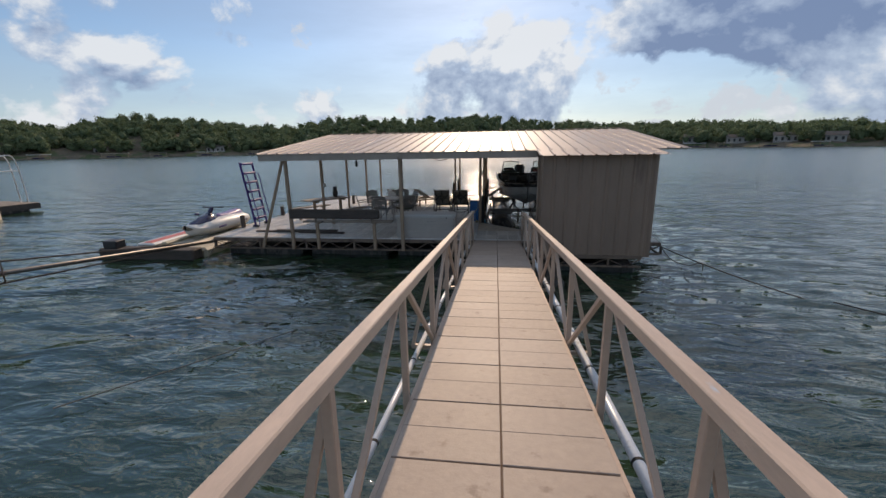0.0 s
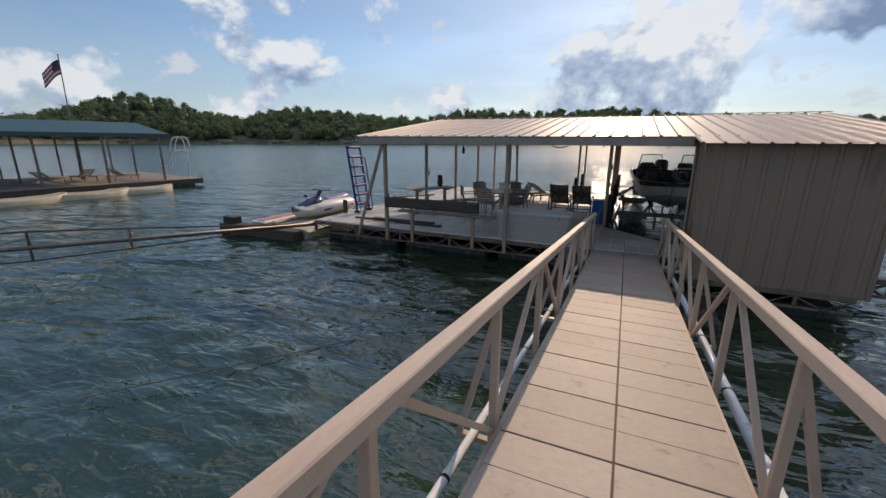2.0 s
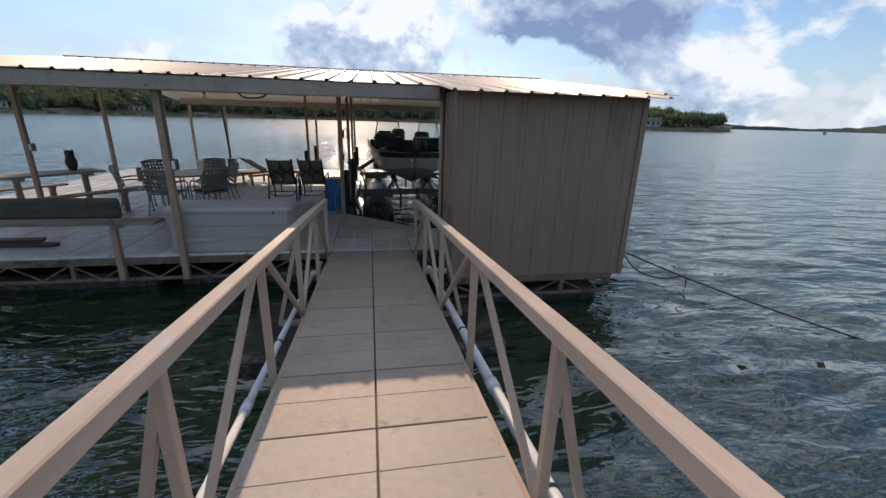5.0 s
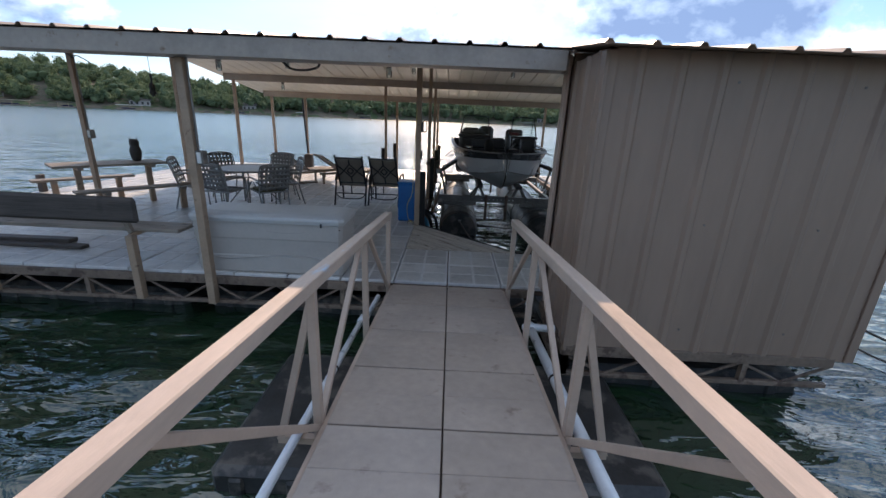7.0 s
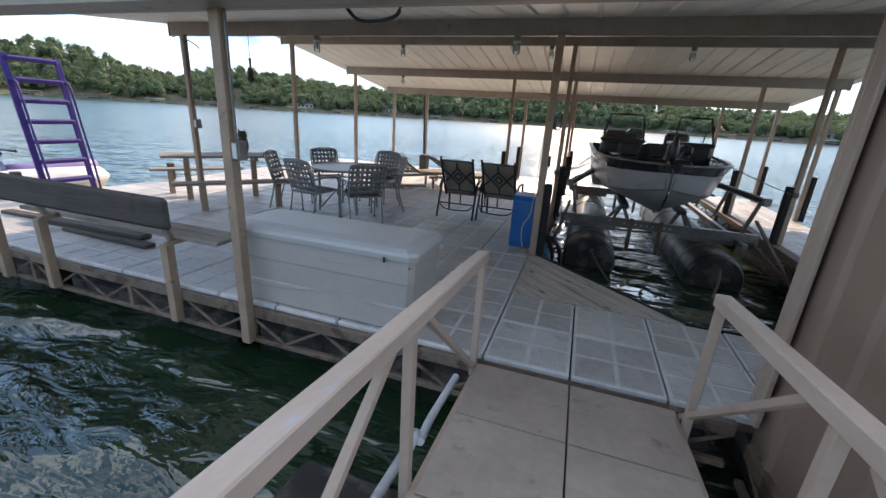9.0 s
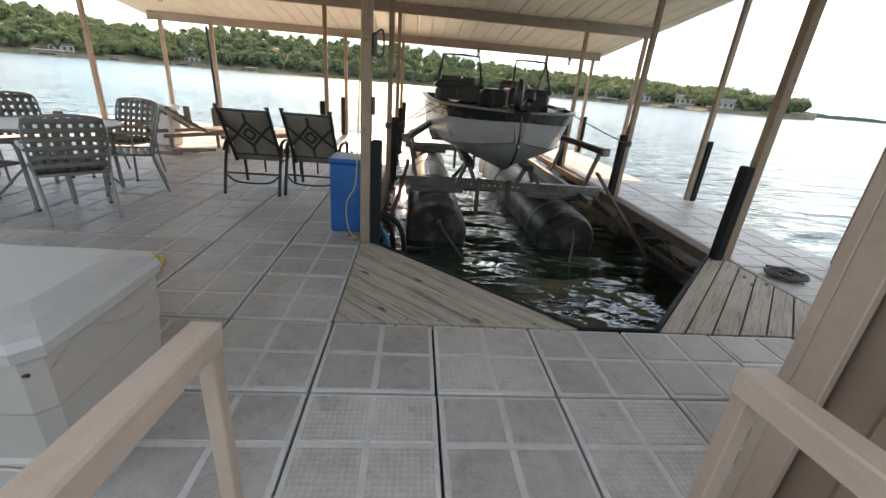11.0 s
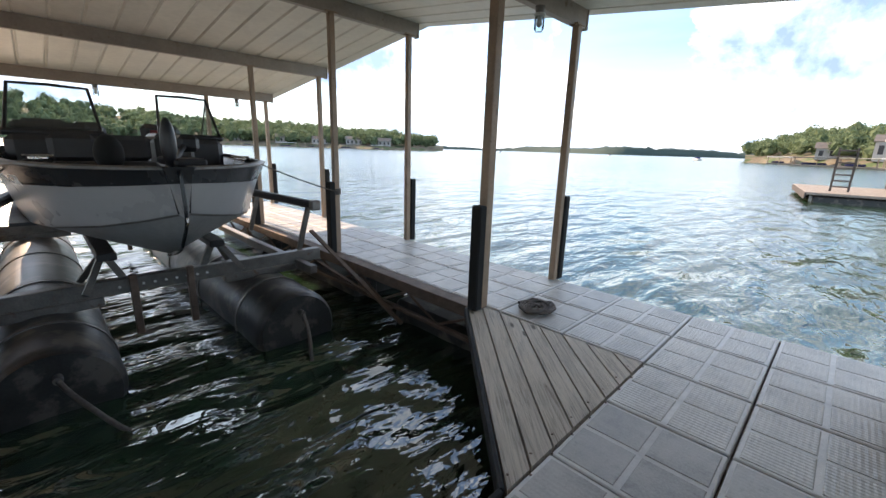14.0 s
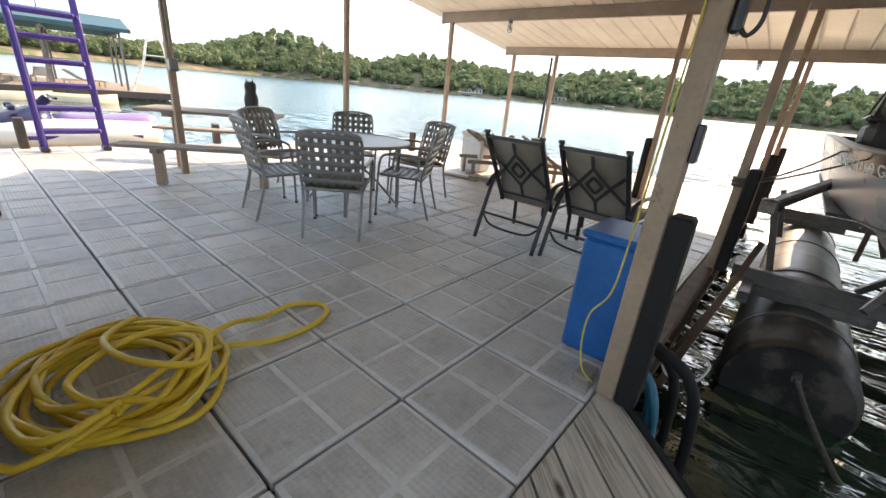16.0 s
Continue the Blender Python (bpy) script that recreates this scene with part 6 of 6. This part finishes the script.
for k in range(4):
    part("star_brace", rodm(ring[k], ring[(k + 1) % 4], 0.016, seg=6), M["rust"], e)
    part("star_spoke", rodm(p, ring[k], 0.014, seg=6), M["rust"], e)

for a, b, r in (((4.25, 0.02, -0.12), (6.9, -3.6, -0.62), 0.014), ((6.4, -2.9, -0.50), (14.0, -12, -0.7), 0.014), ((-8.5, -0.03, -0.2), (-7.9, -1.9, -0.63), 0.012), ((-5.3, -7.45, -0.46), (-3.3, -4.6, -0.58), 0.007)):
    e = placed("mooring_cable", a, label="dark mooring cable running down into the lake", category="cable", group="mooring cables")
    a, b = Vector(a), Vector(b)
    part("cable", tube(bmesh.new(), [a.lerp(b, t / 8) - Vector((0, 0, 0.12 * 4 * (t / 8) * (1 - t / 8) * (a.z > -0.3))) for t in range(9)], r, 6), M["rope"], e)
e = placed("rope_coil", (4.3, -0.05, -0.3), label="loose dark rope hanging at the dock corner", category="rope")
part("rope", tube(bmesh.new(), spline([(4.28, -0.03, -0.10), (4.5, -0.2, -0.42), (4.8, -0.5, -0.50), (5.0, -0.75, -0.36), (5.02, -0.8, -0.55)], 6), 0.012, 6), M["rope"], e)

# rope coil on the right walkway
e = placed("rope_coil", (3.24, 2.28, 0), label="flat coil of grey rope on the pavers", category="rope")
pts = [(3.30 + (0.05 + 0.11 * k / 110) * math.cos(k * 0.36) * 1.15, 2.22 + (0.05 + 0.11 * k / 110) * math.sin(k * 0.36), 0.014 + 0.016 * ((k * 7) % 3) / 2 + 0.012 * (k > 60)) for k in range(111)]
part("rope", tube(bmesh.new(), pts, 0.013, 6), M["rope"], e)

# ---- small things on the far deck ----
e = placed("cooler", (-4.60, 6.87, 0), label="white plastic cooler chest standing on end", category="cooler")
part("body", boxm((-4.86, 6.70, 0), (-4.40, 7.02, 0.60), 0.03), M["white"], e)
part("lid", boxm((-4.88, 6.68, 0.60), (-4.38, 7.04, 0.68), 0.025), M["white"], e)
part("handle", tube(bmesh.new(), [(-4.865, 6.78, 0.45), (-4.91, 6.78, 0.45), (-4.91, 6.94, 0.45), (-4.865, 6.94, 0.45)], 0.012, 6), M["white"], e)


def chaise():
    e = thing("chaise_lounge", label="low weathered chaise lounge with a raised back", category="lounge", group="chaise lounges")
    for s in (-1, 1):
        part("side_rail", barm((s * 0.30, -0.8, 0.27), (s * 0.30, 0.9, 0.27), 0.035, 0.06, bevel=0.006), M["greywood"], e)
        for y in (-0.7, 0.75):
            part("leg", boxm((s * 0.30 - 0.025, y - 0.025, 0), (s * 0.30 + 0.025, y + 0.025, 0.25), 0.004), M["greywood"], e)
        part("back_rail", barm((s * 0.28, -0.1, 0.30), (s * 0.28, -0.72, 0.72), 0.035, 0.04), M["greywood"], e)
    for k in range(9):
        y = 0.0 + 0.10 * k
        part("seat_slat", boxm((-0.32, y - 0.035, 0.30), (0.32, y + 0.035, 0.318), 0.004), M["greywood"], e)
    for k in range(6):
        v = (k + 0.5) / 6
        y, z = -0.12 - 0.60 * v, 0.335 + 0.41 * v
        part("back_slat", barm((-0.31, y, z), (0.31, y, z), 0.07, 0.016, (0, 0.55, 0.83)), M["greywood"], e)
    return e


c1 = chaise()
c1.matrix_basis = Matrix.Translation((-3.95, 6.9, 0)) @ Matrix.Rotation(radians(-38), 4, "Z")
copy_thing(c1, Matrix.Translation((-3.0, 7.1, 0)) @ Matrix.Rotation(radians(-52), 4, "Z"))
for k, (x, y, t) in enumerate(((-4.25, 6.0, 0.2), (-4.0, 6.15, -0.3), (-3.7, 5.98, 0.5))):
    e = placed("loose_board", (x, y, 0), label="weathered loose board end on the deck", category="board", group="loose boards")
    part("board", barm((x - 0.3 * math.cos(t), y - 0.3 * math.sin(t), 0.02 + 0.04 * k), (x + 0.3 * math.cos(t), y + 0.3 * math.sin(t), 0.02 + 0.04 * k), 0.12, 0.038, bevel=0.004), M["greywood"], e)
e = placed("umbrella_pole", (-5.0, 9.3, 0), label="dark furled pole leaning at the far deck edge", category="pole")
part("pole", rodm((-4.72, 9.3, 0.0), (-5.02, 9.85, 2.2), 0.03, seg=10), M["dark"], e)
part("base", boxm((-4.84, 9.15, 0.0), (-4.6, 9.42, 0.5), 0.03), M["darkwood"], e)


# ---- lamps and ornaments under the roof ----
def jar_lamp(x, y):
    z = roof_z(y) - 0.215
    e = placed("jar_lamp", (x, y, z), label="unlit glass jar lamp under a roof beam", category="lamp", group="jar lamps")
    part("base", rodm((x, y, z), (x, y, z - 0.055), 0.042, 0.034, 14), M["galv"], e)
    part("collar", rodm((x, y, z - 0.055), (x, y, z - 0.075), 0.046, seg=14), M["white"], e)
    jar = part("jar", tube(bmesh.new(), [(x, y, z - 0.075), (x, y, z - 0.10), (x, y, z - 0.17), (x, y, z - 0.195)], [0.034, 0.042, 0.042, 0.03], 14), M["glass"], e, "clear glass jar")
    part("bulb", tube(bmesh.new(), [(x, y, z - 0.075), (x, y, z - 0.11), (x, y, z - 0.145), (x, y, z - 0.16)], [0.012, 0.024, 0.024, 0.008], 10), M["white"], e)


for x, y in ((-3.72, 2.56), (-3.6, 5.06), (-1.05, 2.56), (-0.9, 5.06), (-4.72, 7.56), (3.5, 2.56), (1.2, 5.06), (-1.2, 9.96), (1.3, 9.96), (3.6, 9.96)):
    jar_lamp(x, y)
e = placed("wind_chime", (-4.75, 2.3, 2.0), label="dark hanging ornament on a cord under the eave", category="ornament")
part("cord", rodm((-4.75, 2.45, 2.56), (-4.75, 2.45, 2.24), 0.004, seg=6), M["dark"], e)
bm = bmesh.new()
bmesh.ops.create_icosphere(bm, subdivisions=2, radius=0.07, matrix=Matrix.Translation((-4.75, 2.45, 2.02)) @ Matrix.Diagonal((0.75, 0.6, 1.6, 1)))
for v in bm.verts:
    v.co += Vector((noise.noise(v.co * 20), noise.noise(v.co * 20 + Vector((5, 0, 0))), 0)) * 0.03
part("body", bm, M["owl"], e)
part("hook", rodm((-4.75, 2.45, 2.24), (-4.75, 2.45, 2.12), 0.02, 0.012, 8), M["dark"], e)
e = placed("wire_run", (-5.4, 2.5, 2.5), label="loose dark wire drooping under the eave", category="wire")
part("wire", tube(bmesh.new(), spline([(-6.08, 2.55, 2.50), (-5.98, 2.5, 2.44), (-5.9, 2.5, 2.47), (-5.75, 2.5, 2.40), (-5.7, 2.5, 2.36)], 6), 0.008, 6), M["dark"], e)
e = placed("wire_run", (-2.0, 0.3, 2.3), label="coiled dark cable hooked under the roof beam", category="wire")
part("wire", tube(bmesh.new(), spline([(-1.75, 0.06, 2.27), (-1.65, 0.06, 2.18), (-1.5, 0.06, 2.17), (-1.38, 0.06, 2.2), (-1.35, 0.06, 2.26)], 6), 0.012, 6), M["dark"], e)


# ---- neighbouring docks ----
def neighbour_dock(name, m, L, Wd, roof_mat, roof_len, label):
    """Deck along local y from 0 to -L, open water edge at x = 0, roof set back."""
    e = thing(name, m, label=label, category="dock", group="neighbouring docks")
    part("deck", boxm((-Wd, -L, -0.12), (0, 0, 0), 0.01), M["greywood"], e)
    part("edge_beam", boxm((-0.04, -L, -0.32), (0.03, 0.02, -0.02)), M["darkwood"], e)
    part("end_beam", boxm((-Wd, -0.03, -0.32), (0.0, 0.04, -0.02)), M["darkwood"], e)
    for k in range(int(L / 3)):
        part("float", boxm((-1.6, -0.4 - 3 * k - 2.0, -0.75), (-0.15, -0.4 - 3 * k, -0.16), 0.06), M["float"], e)
    part("far_float", boxm((-Wd + 0.2, -L, -0.75), (-Wd + 1.6, -0.3, -0.16), 0.06), M["float"], e)
    y0, y1, x0, x1, z = -L, -L + roof_len, -Wd + 0.3, -0.6, 2.75
    xm = (x0 + x1) / 2
    bm = bmesh.new()
    vs = [bm.verts.new(p) for p in ((x1 + 0.5, y0, z), (x1 + 0.5, y1 + 0.5, z), (xm, y1 + 0.5, z + 0.75), (xm, y0, z + 0.75), (x0 - 0.5, y1 + 0.5, z), (x0 - 0.5, y0, z))]
    bm.faces.new([vs[k] for k in (0, 1, 2, 3)])
    bm.faces.new([vs[k] for k in (3, 2, 4, 5)])
    thick(part("roof", bm, roof_mat, e), 0.08)
    n = int(roof_len / 2.6)
    for k in range(n + 1):
        y = y1 - k * roof_len / n + 0.05
        for x in (x0, xm, x1):
            part("post", boxm((x - 0.05, y - 0.05, 0), (x + 0.05, y + 0.05, z + (0.7 if x == xm else 0.0)), 0.005), M["galv"], e)
        part("beam", boxm((x0, y - 0.04, z - 0.18), (x1, y + 0.04, z - 0.02)), M["galv"], e)
    part("fascia", boxm((x1 + 0.46, y0, z - 0.16), (x1 + 0.5, y1 + 0.5, z + 0.02)), roof_mat, e)
    return e


NL = Matrix.Translation((-25.7, 8.7, -0.12)) @ Matrix.Rotation(radians(-9), 4, "Z")
neighbour_dock("neighbour_dock", NL, 22, 9, M["teal"], 20, "neighbour's floating dock with a teal metal roof")
e = thing("water_slide_ladder", NL @ Matrix.Translation((-1.2, -1.2, 0)), label="white tubular slide ladder on the neighbour's dock", category="ladder")
for s in (-1, 1):
    part("rail", tube(bmesh.new(), spline([(s * 0.32, -0.5, 0), (s * 0.32, 0.1, 1.4), (s * 0.32, 0.3, 2.2), (s * 0.32, 0.5, 2.55), (s * 0.32, 1.0, 2.5), (s * 0.32, 1.15, 1.6), (s * 0.32, 1.2, 0)], 6), 0.03, 8), M["white"], e)
for k in range(7):
    v = (k + 0.5) / 7
    part("rung", barm((-0.32, -0.5 + 0.7 * v, 0.1 + 1.75 * v), (0.32, -0.5 + 0.7 * v, 0.1 + 1.75 * v), 0.09, 0.03), M["white"], e)
part("platform", boxm((-0.34, 0.2, 1.72), (0.34, 1.1, 1.77), 0.01), M["white"], e)
for k, (x, y, r) in enumerate(((-2.2, -3.6, 20), (-3.2, -5.2, 100), (-2.4, -7.0, 40), (-3.5, -9.0, 10))):
    ch = copy_thing(c1, NL @ Matrix.Translation((x, y, 0)) @ Matrix.Rotation(radians(r), 4, "Z"))
for k, y in enumerate((-4.2, -6.4, -9.0)):
    e = thing("float_raft", NL @ Matrix.Translation((1.4 + 0.3 * k, y, -0.46)) @ Matrix.Rotation(radians(8 * k - 6), 4, "Z"), label="cream plastic drive-on float beside the neighbour's dock", category="float", group="cream floats")
    bm = bmesh.new()
    rings = []
    for yy, h, z in ((-1.6, 0.35, 0.22), (-1.2, 0.6, 0.30), (0, 0.7, 0.26), (1.0, 0.62, 0.28), (1.5, 0.35, 0.36), (1.65, 0.1, 0.38)):
        rings.append([(-h, yy, -0.1), (-h, yy, z - 0.06), (-h * 0.8, yy, z), (0, yy, z - 0.08), (h * 0.8, yy, z), (h, yy, z - 0.06), (h, yy, -0.1)])
    skin(bm, rings)
    part("shell", bm, M["cream"], e)
e = thing("flagpole", NL @ Matrix.Translation((-4.74, -4.9, 0)) @ Matrix.Rotation(radians(72), 4, "Z"), label="thin flagpole with a red, white and blue flag", category="flagpole")
part("pole", rodm((0, 0, 0), (0.15, 0, 7.2), 0.04, 0.025, 8), M["galv"], e)
bm = bmesh.new()
rows = [[(0.13 - 0.85 * u, 0.12 * math.sin(u * 7) * u, 6.9 - 0.75 * u - 0.8 * v + 0.08 * math.sin(u * 5)) for v in [j / 7 for j in range(8)]] for u in [k / 12 for k in range(13)]]
skin(bm, rows, mats=[0, 1, 0, 1, 0, 1, 0])
for f in bm.faces:
    c = f.calc_center_median()
    if c.x > -0.25 and c.z > 6.9 - 0.75 * (0.13 - c.x) / 0.85 - 0.42:
        f.material_index = 2
thick(part("flag", bm, [M["flagred"], M["white"], M["navy"]], e, "wind-blown striped flag"), 0.01)

neighbour_dock("neighbour_dock", Matrix.Translation((34.2, 3.0, -0.10)) @ Matrix.Rotation(radians(8), 4, "Z"), 14, 8.0, M["white"], 10, "neighbour's floating dock with a pale flat roof")
e = thing("swim_ladder", Matrix.Translation((28.5, 0.8, -0.10)), label="dark swim ladder on the neighbour's dock", category="ladder")
for s in (-1, 1):
    part("side_rail", barm((0, s * 0.33, 0), (-0.25, s * 0.33, 2.1), 0.05, 0.09, (0, 1, 0)), M["darkwood"], e)
for k in range(7):
    part("step", boxm((-0.02 - 0.035 * k - 0.08, -0.33, 0.2 + 0.29 * k), (-0.02 - 0.035 * k + 0.08, 0.33, 0.27 + 0.29 * k), 0.01), M["darkwood"], e)
for x, y, L in ((330, 250, 7), (420, 180, 6), (250, 60, 6)):
    e = thing("motorboat", Matrix.Translation((x, y, WATER)) @ Matrix.Rotation(0.6, 4, "Z"), label="small white motorboat far out on the lake", category="boat", group="distant boats")
    part("hull", boxm((-L / 2, -1.2, 0), (L / 2, 1.2, 0.9), 0.3), M["white"], e)
    part("cabin", boxm((-L / 5, -0.9, 0.9), (L / 5, 0.9, 1.8), 0.2), M["navy"], e)
